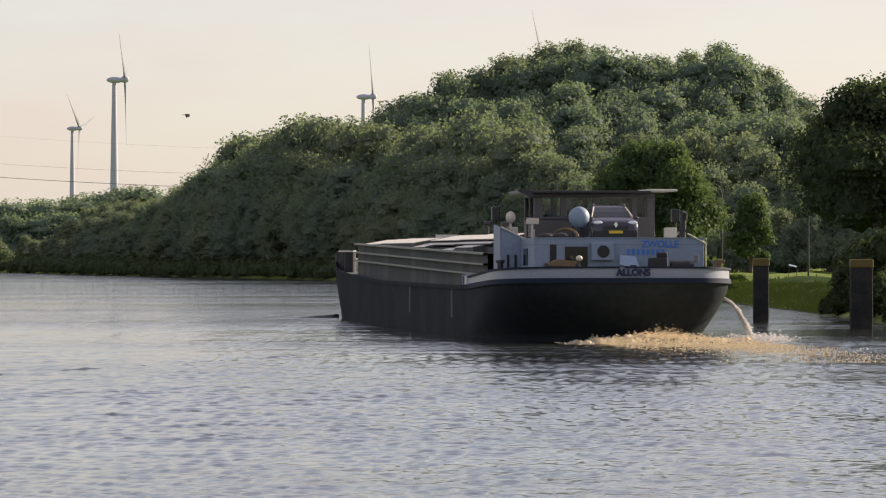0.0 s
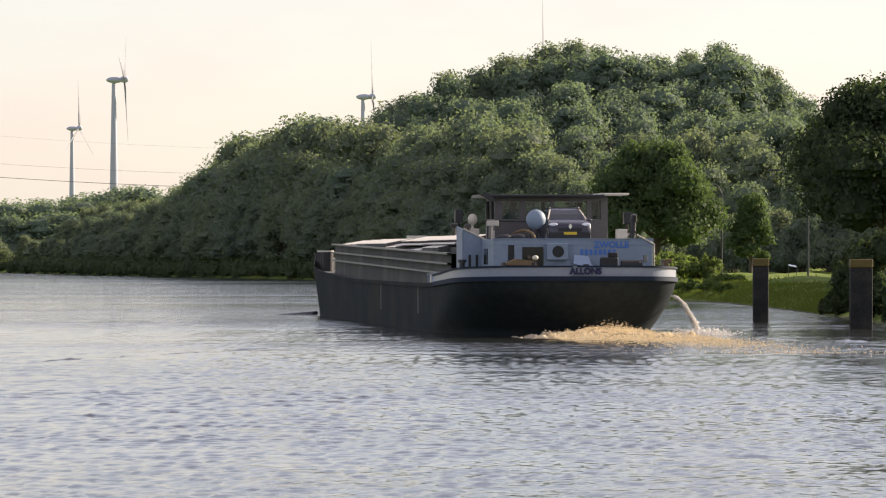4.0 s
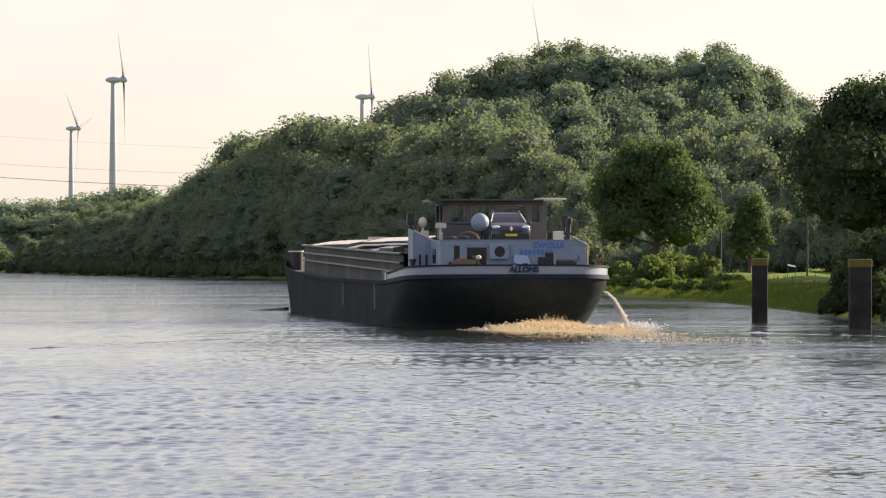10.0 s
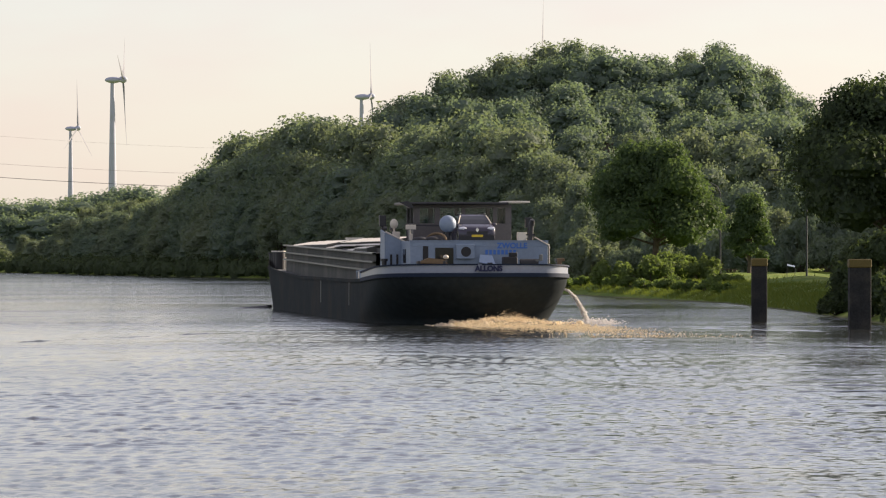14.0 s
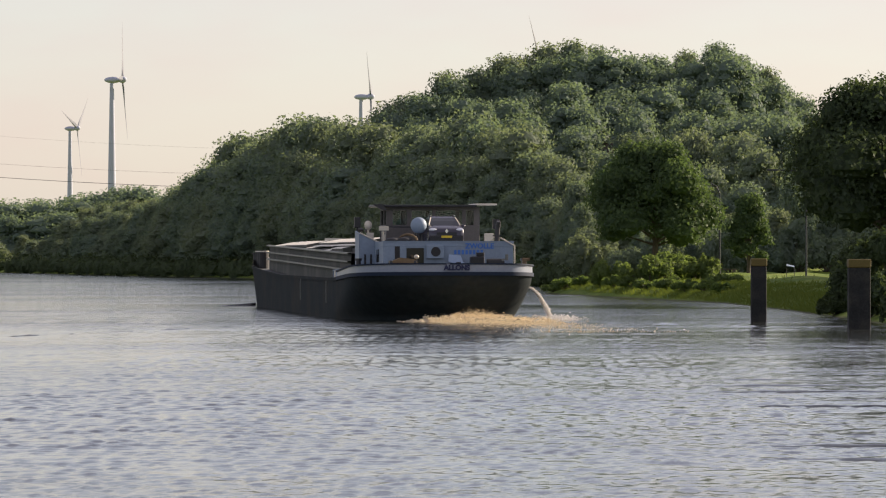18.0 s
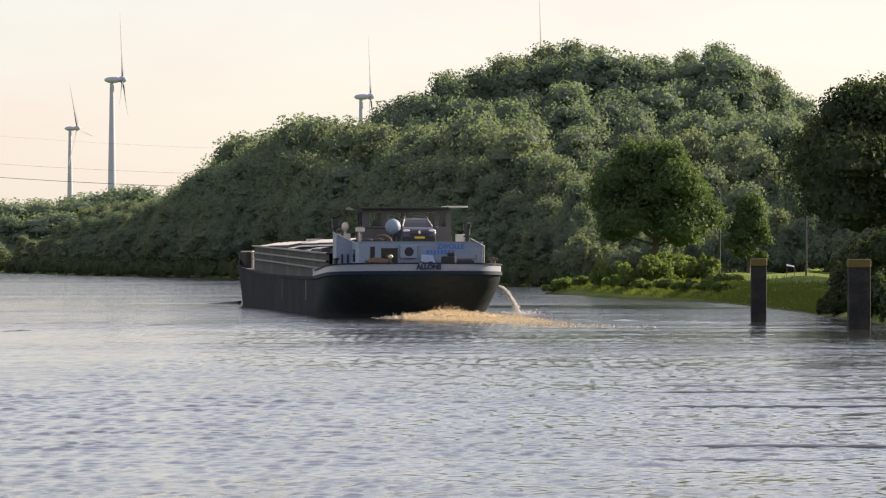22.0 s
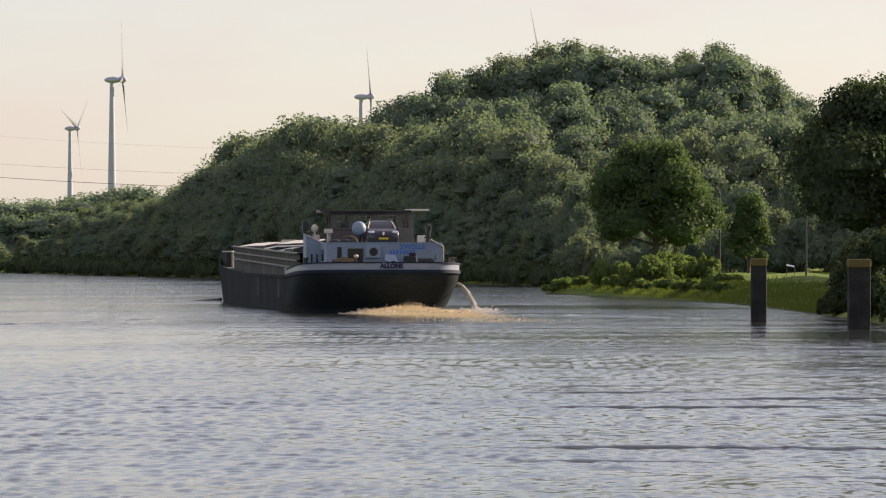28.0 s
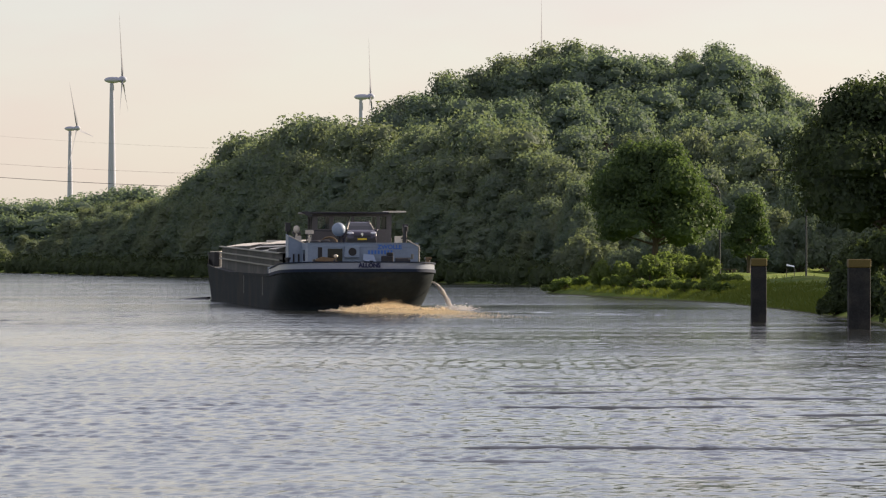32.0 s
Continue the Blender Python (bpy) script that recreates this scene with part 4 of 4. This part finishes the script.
part("rail_stanchion", rod(bmesh.new(), (-2.57, 6.8, 3.5), (-2.57, 6.8, 4.6), 0.035, n=8), CREAM, barge, "pale upright post beside the deckhouse")
part("junction_box", boxes((-2.78, -2.3, 6.7, 6.9, 4.5, 4.72), bevel=0.02), CREAM, barge, "cream bracket with small lamps")
bm = bmesh.new()
arch = [(-1.55 + 0.42 * math.cos(a * 0.35), 4.0 + 0.1 * a, 3.98 + 0.32 * math.sin(a * 0.35)) for a in range(10)]
for p, q in zip(arch, arch[1:]):
    rod(bm, p, q, 0.06, n=8)
part("coiled_hose", bm, ROPE, barge, "brown hose arching over the bundles")
for x in (-2.5, -2.1, -1.75):
    part("winch_rib", rod(bmesh.new(), (x, 1.8, 2.2), (x, 1.8, 3.05), 0.05, n=8), BLACK_STEEL, winch)
part("winch_cover", prism(bmesh.new(), [(-2.8, 2.9), (-2.2, 3.14), (-1.5, 3.06), (-1.3, 2.86)], "y", 1.55, 2.05), ROPE, winch, "brown canvas over the winch")
for x, z in ((2.86, 3.06), (3.05, 3.3)):
    part("reel_bracket", boxes((x, x + 0.14, 1.7, 1.9, z - 0.3, z), bevel=0.02), LEDGE, reel)
for side, lean in ((-1, 0.42), (1, 0.5)):
    part("stack_brace", rod(bmesh.new(), (2.8 + 0.02 * side, 3.3, 4.3), (2.8 - lean, 3.9 + 0.3 * side, 3.7), 0.035, n=6), CREAM, stack, "pale slanting brace")
# pale sheets hung on the rail
for y, material in ((11.0, SHEET), (12.1, CREAM)):
    part("hung_sheet", skin(bmesh.new(), [[(-4.53, y, 2.14), (-4.53, y + 0.75, 2.12)], [(-4.5, y + 0.25, 2.5), (-4.5, y + 0.95, 2.48)]]), material, barge, "pale sheet hung over the rail")
# white open rail where the bulwark ends on the port side
for y in (11.2, 12.0, 12.8, 13.6):
    bm = bmesh.new()
    rod(bm, (-4.5, y, 2.05), (-4.5, y + 0.25, 2.5), 0.025, n=6)
    part("rail_post", bm, WHITE, barge)
part("handrail", rod(bmesh.new(), (-4.5, 10.5, 2.55), (-4.5, 14.0, 2.45), 0.025, n=6), WHITE, barge)

# ---- car on the deckhouse roof ----
def build_car():
    car = thing("car", "silver-blue hatchback car parked on the barge roof", "car")
    prof = [(0.02, .34), (0, .6), (.06, .8), (.2, .9), (.6, .99), (1.05, 1.05), (1.4, 1.26), (1.8, 1.45), (2.3, 1.52), (3.0, 1.51), (3.5, 1.4), (3.95, 1.1), (4.15, .95), (4.2, .4), (3.9, .22), (.15, .22)]
    bm = bmesh.new()
    rings = []
    for x, k in ((-0.88, 0.0), (-0.86, 0.6), (-0.6, 1.0), (0.0, 1.03), (0.6, 1.0), (0.86, 0.6), (0.88, 0.0)):
        ring = []
        for y, z in prof:
            lean = max(0, z - 0.9) / 0.6
            ring.append((x * (1 - 0.24 * lean), y + (1 - k) * 0.12 * (1 if y < 1 else -1 if y > 3.5 else 0), z - (1 - k) * 0.05 * (z > 0.5)))
        rings.append(ring)
    skin(bm, rings, closed=True)
    bm.faces.new([v for v in bm.verts[:len(prof)]][::-1]), bm.verts.ensure_lookup_table()
    bm.faces.new([bm.verts[i] for i in range(6 * len(prof), 7 * len(prof))])
    bmesh.ops.recalc_face_normals(bm, faces=bm.faces)
    body = part("body", bm, CAR_PAINT, car, smooth=True)
    part("windscreen", skin(bmesh.new(), [[(-.74, 1.04, 1.062), (.74, 1.04, 1.062)], [(-.68, 1.38, 1.265), (.68, 1.38, 1.265)], [(-.6, 1.74, 1.437), (.6, 1.74, 1.437)]]), WINDSCREEN, body, "dark windscreen")
    for side in (-1, 1):
        part("side_glass", prism(bmesh.new(), [(1.15, .98), (1.85, 1.38), (3.2, 1.36), (3.6, 1.05)], "x", side * .76, side * .79), GLASS, body)
        part("headlamp", ball(bmesh.new(), (side * .68, .13, .83), .16, (1.2, .6, .5)), HEADLAMP, body, "clear headlamp", smooth=True)
        part("windscreen_pillar", rod(bmesh.new(), (side * .79, 1.02, 1.07), (side * .62, 1.76, 1.45), .03, n=6), CREAM, body, "bright windscreen pillar")
        part("roof_rail", rod(bmesh.new(), (side * .6, 1.8, 1.55), (side * .58, 3.2, 1.55), .03), CHROME, body, "bright roof rail")
        part("wing_mirror", ball(bmesh.new(), (side * .95, 1.2, 1.02), .1, (1.2, .7, .8)), CAR_PAINT, body, smooth=True)
        for y in (.75, 3.3):
            wheel = part("wheel", rod(bmesh.new(), (side * .7, y, .31), (side * .9, y, .31), .31, n=24), DARK, car)
            part("rim", rod(bmesh.new(), (side * .895, y, .31), (side * .91, y, .31), .2, n=16), CHROME, wheel)
    part("bumper", boxes((-.84, .84, -.025, .2, .2, .5), bevel=0.03), DARK, body, "black lower bumper")
    part("grille", boxes((-.5, .5, -.03, .05, .58, .7), bevel=0.01), DARK, body, "black grille")
    part("badge", prism(bmesh.new(), [(-.08, .76), (0, .88), (.08, .76), (0, .64)], "y", -.04, .04), CHROME, body, "diamond-shaped chrome badge")
    part("number_plate", boxes((-.27, .27, -.06, -.03, .42, .53)), PLATE, body, "yellow number plate")
    part("bonnet_gap", boxes((-.5, .5, -.018, .02, .53, .55)), DARK, body)
    return car


car = build_car()

# ---- foam behind the stern, water jet from the side ----
def foam_mesh(name, seed, count, place, size, material=None):
    """Small tufts of spray, each a little uneven pyramid."""
    rg = np.random.default_rng(seed)
    verts, faces = [], []
    for i in range(count):
        x, y, z = place(rg)
        s = size * (0.3 + min(rg.exponential(0.6), 1.5))
        k = len(verts)
        for a in range(4):
            ang = a * 1.571 + rg.uniform(-.5, .5)
            q = s * rg.uniform(.5, 1.2)
            verts.append((x + math.cos(ang) * q * 2.2, y + math.sin(ang) * q, z + rg.uniform(-.3, .1) * s))
        verts.append((x + rg.normal() * s * .3, y + rg.normal() * s * .3, z + s * rg.uniform(.6, 1.9)))
        faces += [(k + a, k + (a + 1) % 4, k + 4) for a in range(4)]
    me = bpy.data.meshes.new(name)
    me.from_pydata(verts, [], faces)
    me.materials.append(material or FOAM)
    return me


wake = thing("wake", "churned golden foam trailing behind the barge", "foam")


def boil(x, y):
    """Height of the churned water behind the propeller."""
    ridge = math.exp(-((x - 1.2) / 2.9) ** 2) * math.exp(-((y + 1.2) / 2.2) ** 2)
    return 0.3 * ridge * (0.75 + 0.5 * noise.noise((x * 1.3, y * 1.1, 3.0)))


bm = bmesh.new()
rows = []
for i in range(70):
    y = -46 + 30.6 * i / 29 if i < 30 else -15.4 + 18.6 * (i - 29) / 40
    row = []
    for j in range(60):
        half = 3.6 + max(0, -y) * 0.03
        x = 2.6 + half * (j / 29.5 - 1) * 0.75 - y * 0.004
        edge = min(1, min(j, 59 - j) / 8) * min(1, i / 6)
        n1 = noise.noise((x * 2.6, y * 1.7, 1.0)) * 0.1 + noise.noise((x * 6, y * 4, 5.0)) * 0.05
        row.append((x, y, -0.07 + edge * (boil(x, y) + n1 * (0.5 + math.exp(-abs(y) / 3)) + 0.05)))
    rows.append(row)
skin(bm, rows)
part("wash", bm, WASH, wake, "brown churned water behind the propeller", smooth=True)


bm = bmesh.new()
skin(bm, [[(-2.6 + 7.4 * i / 73, -6.0 + 7.2 * j / 71,
            -0.1 + boil(-2.6 + 7.4 * i / 73, -6.0 + 7.2 * j / 71) * 1.05 + 0.26 * noise.noise((i * 0.37, j * 0.33, 2.0)) * math.exp(-((j - 45) / 24) ** 2) +
            0.2 * noise.noise((i * 1.7, j * 1.5, 7.0)) * math.exp(-((j - 45) / 24) ** 2)) for i in range(74)] for j in range(72)])
part("foam_mound", bm, FOAM, wake, "golden heaped foam over the propeller", smooth=True)


bm = bmesh.new()
skin(bm, [[(-4.3 - 0.28 * i, 73.5 - 0.09 * i + w, -0.06 + (0.26 if abs(w) < 0.05 else 0.1 if abs(w) < 0.2 else 0.0) * (1 - i / 12)) for w in (-0.4, -0.14, 0.0, 0.14, 0.4)] for i in range(13)])
part("bow_wave", bm, WATER, wake, "low dark wave thrown off the bow", smooth=True)


def wake_arm(side, length, slope, high=1.0):
    """A bundle of low wave crests that spread from the stern quarter."""
    bm = bmesh.new()
    rows = []
    for i in range(int(length / 0.3)):
        u = i * 0.3
        fade = min(1, u / 3) * min(1, (length - u) / 8)
        row = []
        for j in range(41):
            w = (j - 20) * 0.3
            swell = math.cos(w * 1.5) * math.exp(-(w / 3.4) ** 2) * (0.45 + 1.3 * noise.noise((u * 0.3, w * 0.35, 9.0 + side)))
            fine = 0.06 * noise.noise((u * 1.7, w * 1.7, side)) + 0.04 * noise.noise((u * 4, w * 4, side))
            edge = min(1, (20 - abs(j - 20)) / 5)
            row.append((side * 4.3 + side * u * slope + w * 0.35, -u + w, -0.06 + edge * fade * (0.03 + 0.085 * high * swell + fine * 0.6)))
        rows.append(row)
    skin(bm, rows)
    part("wake_wave", bm, WATER, wake, "low wave crests spreading from the stern", smooth=True)


wake_arm(1, 32, 0.42)
wake_arm(-1, 60, 0.42, 0.75)


def crest(rg):
    x, y = max(-1.5, min(1.8, rg.normal())) * 1.8 + 1.5, 0.6 - rg.exponential(4.2)
    return x, y, boil(x, y) + abs(rg.normal()) * 0.07 - 0.04


def plume(rg):
    x, y = rg.normal() * 0.85 + 1.4, -0.9 + rg.normal() * 0.7
    return x, y, boil(x, y) + abs(rg.normal()) * 0.17 * math.exp(-((x - 1.4) / 0.9) ** 2)


def trail(rg):
    y = -min(rg.exponential(10), 34)
    wide = 0.8 + 0.03 * abs(y)
    return rg.normal() * wide + 3.0, y, abs(rg.normal()) * 0.03 - 0.015


foam_parts = []
for i in range(5):
    ob = new("foam_crest", foam_mesh("foam_crest", 60 + i, 5200 if i < 3 else 2200, crest if i < 3 else plume, 0.015 if i < 3 else 0.01))
    ob.parent = tagged(ob, kind="stuff") and wake
    foam_parts.append(ob)
for i in range(2):
    ob = new("foam_trail", foam_mesh("foam_trail", 70 + i, 7000, trail, 0.012))
    ob.parent = tagged(ob, kind="stuff") and wake
    foam_parts.append(ob)

jet = thing("water_jet", "cooling water pouring from the side of the hull", "water")


def stream(rg):
    t = rg.uniform(0, 1) ** 0.8
    w = 0.015 + 0.05 * t
    return 4.55 + 1.15 * t + rg.normal() * w, 4.0 + rg.normal() * w, 1.64 * (1 - t ** 1.7) + rg.normal() * w * 0.6


def splash(rg):
    return 5.85 + rg.normal() * 0.5, 4.0 + rg.normal() * 1.0, abs(rg.normal()) * 0.1


jet_parts = []
for i, (nm, fn, cnt, sz) in enumerate((("stream", stream, 1900, 0.018), ("stream", stream, 1900, 0.018), ("splash", splash, 2200, 0.026))):
    ob = new(nm, foam_mesh(nm, 80 + i, cnt, fn, sz, SPRAY))
    ob.parent = tagged(ob, kind="stuff") and jet
    jet_parts.append(ob)

# ---- mooring posts ----
for x, y, w, top in ((15.45, 247, 0.37, 3.1), (18.45, 224, 0.48, 3.1)):
    post = thing("mooring_post", "tall black mooring pile with a yellow cap", "post", (x, y, 0), group="mooring posts")
    part("shaft", boxes((-w, w, -w, w, -2.5, top - 0.38), bevel=0.06), PILE, post)
    part("cap", boxes((-w - .02, w + .02, -w - .02, w + .02, top - 0.38, top), bevel=0.05), YELLOW, post, "faded yellow cap")

# ---- street lamps ----
def street_lamp(x, y, h, arm, label):
    z = gz_at(x, y)
    lamp = thing("street_lamp", label, "lamp post", (x, y, z - 0.1), group="street lamps")
    bm = bmesh.new()
    rod(bm, (0, 0, 0), (0, 0, h * 0.5), 0.08, 0.065), rod(bm, (0, 0, h * 0.5), (0, 0, h - 0.9), 0.065, 0.05)
    part("pole", bm, ZINC, lamp)
    bm = bmesh.new()
    pts = [(0, 0, h - 0.9), (-0.25, 0, h - 0.35), (-0.8, 0, h - 0.06), (-arm, 0, h)]
    for p, q in zip(pts, pts[1:]):
        rod(bm, p, q, 0.05, n=6)
    bracket = part("arm", bm, ZINC, lamp)
    part("luminaire", boxes((-arm - 0.75, -arm + 0.1, -0.14, 0.14, h - 0.08, h + 0.08), bevel=0.03), ZINC, bracket)


street_lamp(28.2, 392, 8.3, 2.3, "grey lamp post with a side arm on the meadow")
street_lamp(22.6, 412, 7.9, 2.0, "grey lamp post beside the round tree")

# ---- wind turbines ----
def wind_turbine(x, y, hub):
    tower = thing("wind_turbine", "tall pale grey three-bladed wind turbine on the skyline", "wind turbine", (x, y, 1.0), group="wind turbines")
    part("tower", rod(rod(bmesh.new(), (0, 0, 0), (0, 0, hub * 0.5), 3.0, 2.2, 24), (0, 0, hub * 0.5), (0, 0, hub - 1.5), 2.2, 1.2, 24), TURBINE, tower)
    cab = ball(bmesh.new(), (0.6, 0, hub), 2.6, (2.1, 1, 0.74), 24, 14)
    cab = part("nacelle", cab, TURBINE, tower, smooth=True)
    cab.matrix_basis = pose(0, 0, 0, 0, 0, -15)
    rotor = new("rotor")
    rotor.parent = tower
    part("spinner", ball(bmesh.new(), (0, 0, 0), 2.1, (1.3, 1, 1), 20, 12), TURBINE, rotor, smooth=True)
    for i in range(3):
        bm = bmesh.new()
        rings = []
        for r, chord, thick, twist in ((1.0, 1.3, 1.3, 0), (4, 3.0, 1.1, 22), (8, 3.2, .8, 18), (16, 2.3, .5, 11), (26, 1.5, .35, 6), (36, 0.8, .2, 2), (40.5, .5, .1, 0), (41, .1, .05, 0)):
            c, s = math.cos(radians(90 - twist)), math.sin(radians(90 - twist))
            pts = [(-.3 * chord, 0), (0, thick / 2), (.7 * chord, 0), (0, -thick / 2)]
            rings.append([(a * c - b * s, a * s + b * c, r) for a, b in pts])
        skin(bm, rings, closed=True)
        bmesh.ops.recalc_face_normals(bm, faces=bm.faces)
        blade = part("blade", bm, BLADE, rotor)
        blade.matrix_basis = pose(0, 0, 0, 120 * i, 0, 0)
    return rotor


ROTORS = [(wind_turbine(-199.1, 3055, 106.4), 106.4, -0.7, 6.29, 83.9), (wind_turbine(-312.5, 4255, 106.4), 106.4, -15, 7.3, 72.0),
          (wind_turbine(-54.1, 3389, 106.4), 106.4, -2, 5.4, 72.7), (wind_turbine(49.6, 2850, 106.4), 106.4, -12, 5.5, 73.0)]

# ---- overhead line ----
for za, zb, drop, r in ((22.6, 18.2, 1.6, 0.06), (25.8, 21.4, 1.6, 0.024), (32.8, 27.4, 1.8, 0.013)):
    bm = bmesh.new()
    pts = []
    for i in range(25):
        t = i / 24
        pts.append(Vector((-140 + 130 * t, 1200, za + 1.4 + (zb - za - 1.4) * t - drop * 4 * t * (1 - t))))
    for p, q in zip(pts, pts[1:]):
        rod(bm, p, q, r, n=5)
    tagged(part("power_cable", bm, BLACK_STEEL), "thin sagging overhead power cable", "cable", "overhead line")

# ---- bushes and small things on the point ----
# bushes by the large tree, some added to darken the bank in its shade
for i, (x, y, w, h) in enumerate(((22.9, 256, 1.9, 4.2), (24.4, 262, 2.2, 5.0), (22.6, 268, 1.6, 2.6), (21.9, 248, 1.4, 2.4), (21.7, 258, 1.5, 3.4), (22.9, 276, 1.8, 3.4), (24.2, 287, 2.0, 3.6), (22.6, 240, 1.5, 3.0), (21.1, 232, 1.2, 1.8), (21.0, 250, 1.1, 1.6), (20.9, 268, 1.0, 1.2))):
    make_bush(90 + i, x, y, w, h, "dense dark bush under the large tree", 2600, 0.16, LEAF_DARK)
make_bush(51, 13.5, 398, 1.45, 2.4, "rounded green bush near the water", 2200)
make_bush(52, 15.7, 384, 1.9, 2.2, "light green bush on the point", 2600)
make_bush(53, 17.8, 388, 2.3, 2.8, "light green bush on the point", 3200)
make_bush(54, 19.6, 386, 1.4, 2.5, "light green bush on the point", 2000)
for i, (x, y, w, h) in enumerate(((9.3, 416, 1.0, 1.1), (10.2, 413, 1.1, 1.1), (11.4, 408, 0.9, 0.8), (12.6, 401, 1.0, 0.9), (13.5, 392, 1.0, 1.0), (14.6, 384, 1.1, 1.0), (15.4, 375, 1.1, 1.1),
                                  (16.4, 368, 1.2, 1.0), (17.4, 360, 1.1, 0.9), (18.4, 353, 1.0, 0.8), (19.4, 347, 1.0, 0.7), (21.3, 372, 1.0, 0.8), (20.2, 362, 1.1, 0.9))):
    make_bush(150 + i, x, y, w, h, "low shrub at the waterside", 800, 0.11)
for i in range(16):
    x = 12.8 + i * 2.15
    make_bush(110 + i, x, 455 + 4 * math.sin(i * 1.7), 2.4, 4.2 + math.sin(i * 2.3), "dense undergrowth at the edge of the wood", 2600, 0.17, LEAF_HAZED_WOOD)
board = thing("info_board", "tilted white information board on two posts", "sign", (26.5, 385, gz_at(26.5, 385)))
for x in (-0.3, 0.3):
    part("leg", rod(bmesh.new(), (x, 0, -0.1), (x, 0, 0.85), 0.022), BLACK_STEEL, board)
bm = boxes((-0.3, 0.3, -0.25, 0.25, -0.02, 0.02))
bmesh.ops.transform(bm, matrix=pose(0, 0, 0.9, 12, 12, 0), verts=bm.verts)
part("panel", bm, WHITE, board)
bench = thing("bench", "dark wooden bench on the grass", "bench", (22.3, 400, gz_at(22.3, 400)))
for x in (-0.7, 0.7):
    part("leg", boxes((x - .06, x + .06, -.2, .2, -.05, .42)), BARK, bench)
for i in range(3):
    part("plank", boxes((-1, 1, -.22 + i * .15, -.1 + i * .15, .42, .47)), BARK, bench)

# ---- bird ----
bird = thing("bird", "small dark bird in flight", "bird")
part("body", ball(bmesh.new(), (0, 0, 0), 0.045, (2.3, 0.8, 0.8)), FEATHER, bird, smooth=True)
part("tail", prism(bmesh.new(), [(-.08, -.014), (-.19, -.04), (-.19, .04), (-.08, .014)], "z", -.008, .008), FEATHER, bird)
wings = []
for side in (-1, 1):
    wing = part("wing", prism(bmesh.new(), [(.05, 0), (.065, side * .12), (.015, side * .25), (-.03, side * .13), (-.05, 0)], "z", -.006, .006), FEATHER, bird)
    wings.append((side, wing))


# ---- tall grass on the banks ----
def tall_grass():
    rg = np.random.default_rng(3)
    verts, faces = [], []
    shore = [(20.6, 270), (20.3, 295), (18.8, 338), (14.9, 367), (9.4, 417)]
    for i in range(16000):
        k = rg.integers(0, 4)
        (ax, ay), (bx, by) = shore[k], shore[k + 1]
        t = rg.random()
        d = abs(rg.normal()) * 3.2 + 0.1
        x, y = ax + (bx - ax) * t + d, ay + (by - ay) * t + d * 0.3
        verts_at = len(verts)
        h, w, lean = rg.uniform(.12, .42), rg.uniform(.02, .05), rg.normal() * .2
        verts += [(x - w, y, 0), (x + w, y, 0), (x + lean, y + rg.normal() * .1, h)]
        faces.append((verts_at, verts_at + 1, verts_at + 2))
    v = np.array(verts)
    v[:, 2] += np.repeat(ground_height(v[::3, 0], v[::3, 1]) - 0.05, 3)
    me = bpy.data.meshes.new("tall_grass")
    me.from_pydata(v.tolist(), [], faces)
    me.materials.append(GRASS_BLADE)
    tagged(new("tall_grass", me), "uncut yellow-green grass along the waterside", "grass", kind="stuff")


tall_grass()

# ---- what moves ----
SHIP_TURN = 6.17


def ship_pose(t, lift=0.0):
    return pose(6.7 - 0.3547 * t, 190.7 + 3.281 * t, lift, 0, 0, SHIP_TURN)


def motions():
    marks = [0, 0.5] + [i * 2 for i in range(1, 16)] + [31.5, 32]
    for ob in (barge, wake, jet):
        walk(ob, [(t, ship_pose(t)) for t in marks])
    walk(car, [(t, ship_pose(t) @ pose(0.42, 4.6, 3.71)) for t in marks])
    walk(water, [(0, pose(0, 0, 0)), (16, pose(-1.6, -3, 0)), (32, pose(-3.2, -6, 0))])
    walk(swell, [(0, pose(8.5, -4, 0)), (8, pose(6.5, -4.5, 0)), (16, pose(2.5, -5, 0)), (24, pose(-1.5, -5.5, 0)), (32, pose(-4.5, -6, 0))])
    for rotor, hub, yaw, zero, speed in ROTORS:
        face = pose(0, 0, hub, 0, -2.5, yaw) @ pose(6.4, 0, 0)
        gust = 9 if yaw > -1 else 0     # the nearest one runs a little unevenly
        walk(rotor, [(i * 0.8, face @ pose(0, 0, 0, -(i * 0.8 - zero) * speed - gust * math.exp(-((i * 0.8 - 20) / 4) ** 2))) for i in range(41)])
    r4 = random.Random(9)
    for k, ob in enumerate(foam_parts):
        heave = 0.06 if k < 5 else 0.02
        walk(ob, [(i * 0.4, pose(r4.uniform(-.25, .25), r4.uniform(-.3, .3), r4.uniform(-heave, heave))) for i in range(81)])
    for k, ob in enumerate(jet_parts):
        walk(ob, [(i * 0.4, pose(r4.uniform(-.05, .05), r4.uniform(-.05, .05), r4.uniform(-.06, .03))) for i in range(81)])
    # the bird crosses from the left bank and leaves over the right one
    way = [(0, -454, 243), (0.4, -412, 243), (0.8, -397, 252), (1.2, -376, 243), (1.6, -333, 215), (2.0, -284, 200), (2.6, -177, 195),
           (2.9, -79, 212), (3.2, 44, 237), (3.5, 190, 243), (4.2, 560, 260), (5.0, 1000, 290), (6, 1600, 350), (32, 9000, 900)]
    walk(bird, [(t, pose(x * 0.02 + 0.0, 179, 3.4 + z * 0.02, 0, 0, 15)) for t, x, z in way])
    for side, wing in wings:
        walk(wing, [(i * 0.1, pose(0, 0, 0, side * (38 if i % 2 else -22))) for i in range(70)] + [(32, pose(0, 0, 0))])


motions()
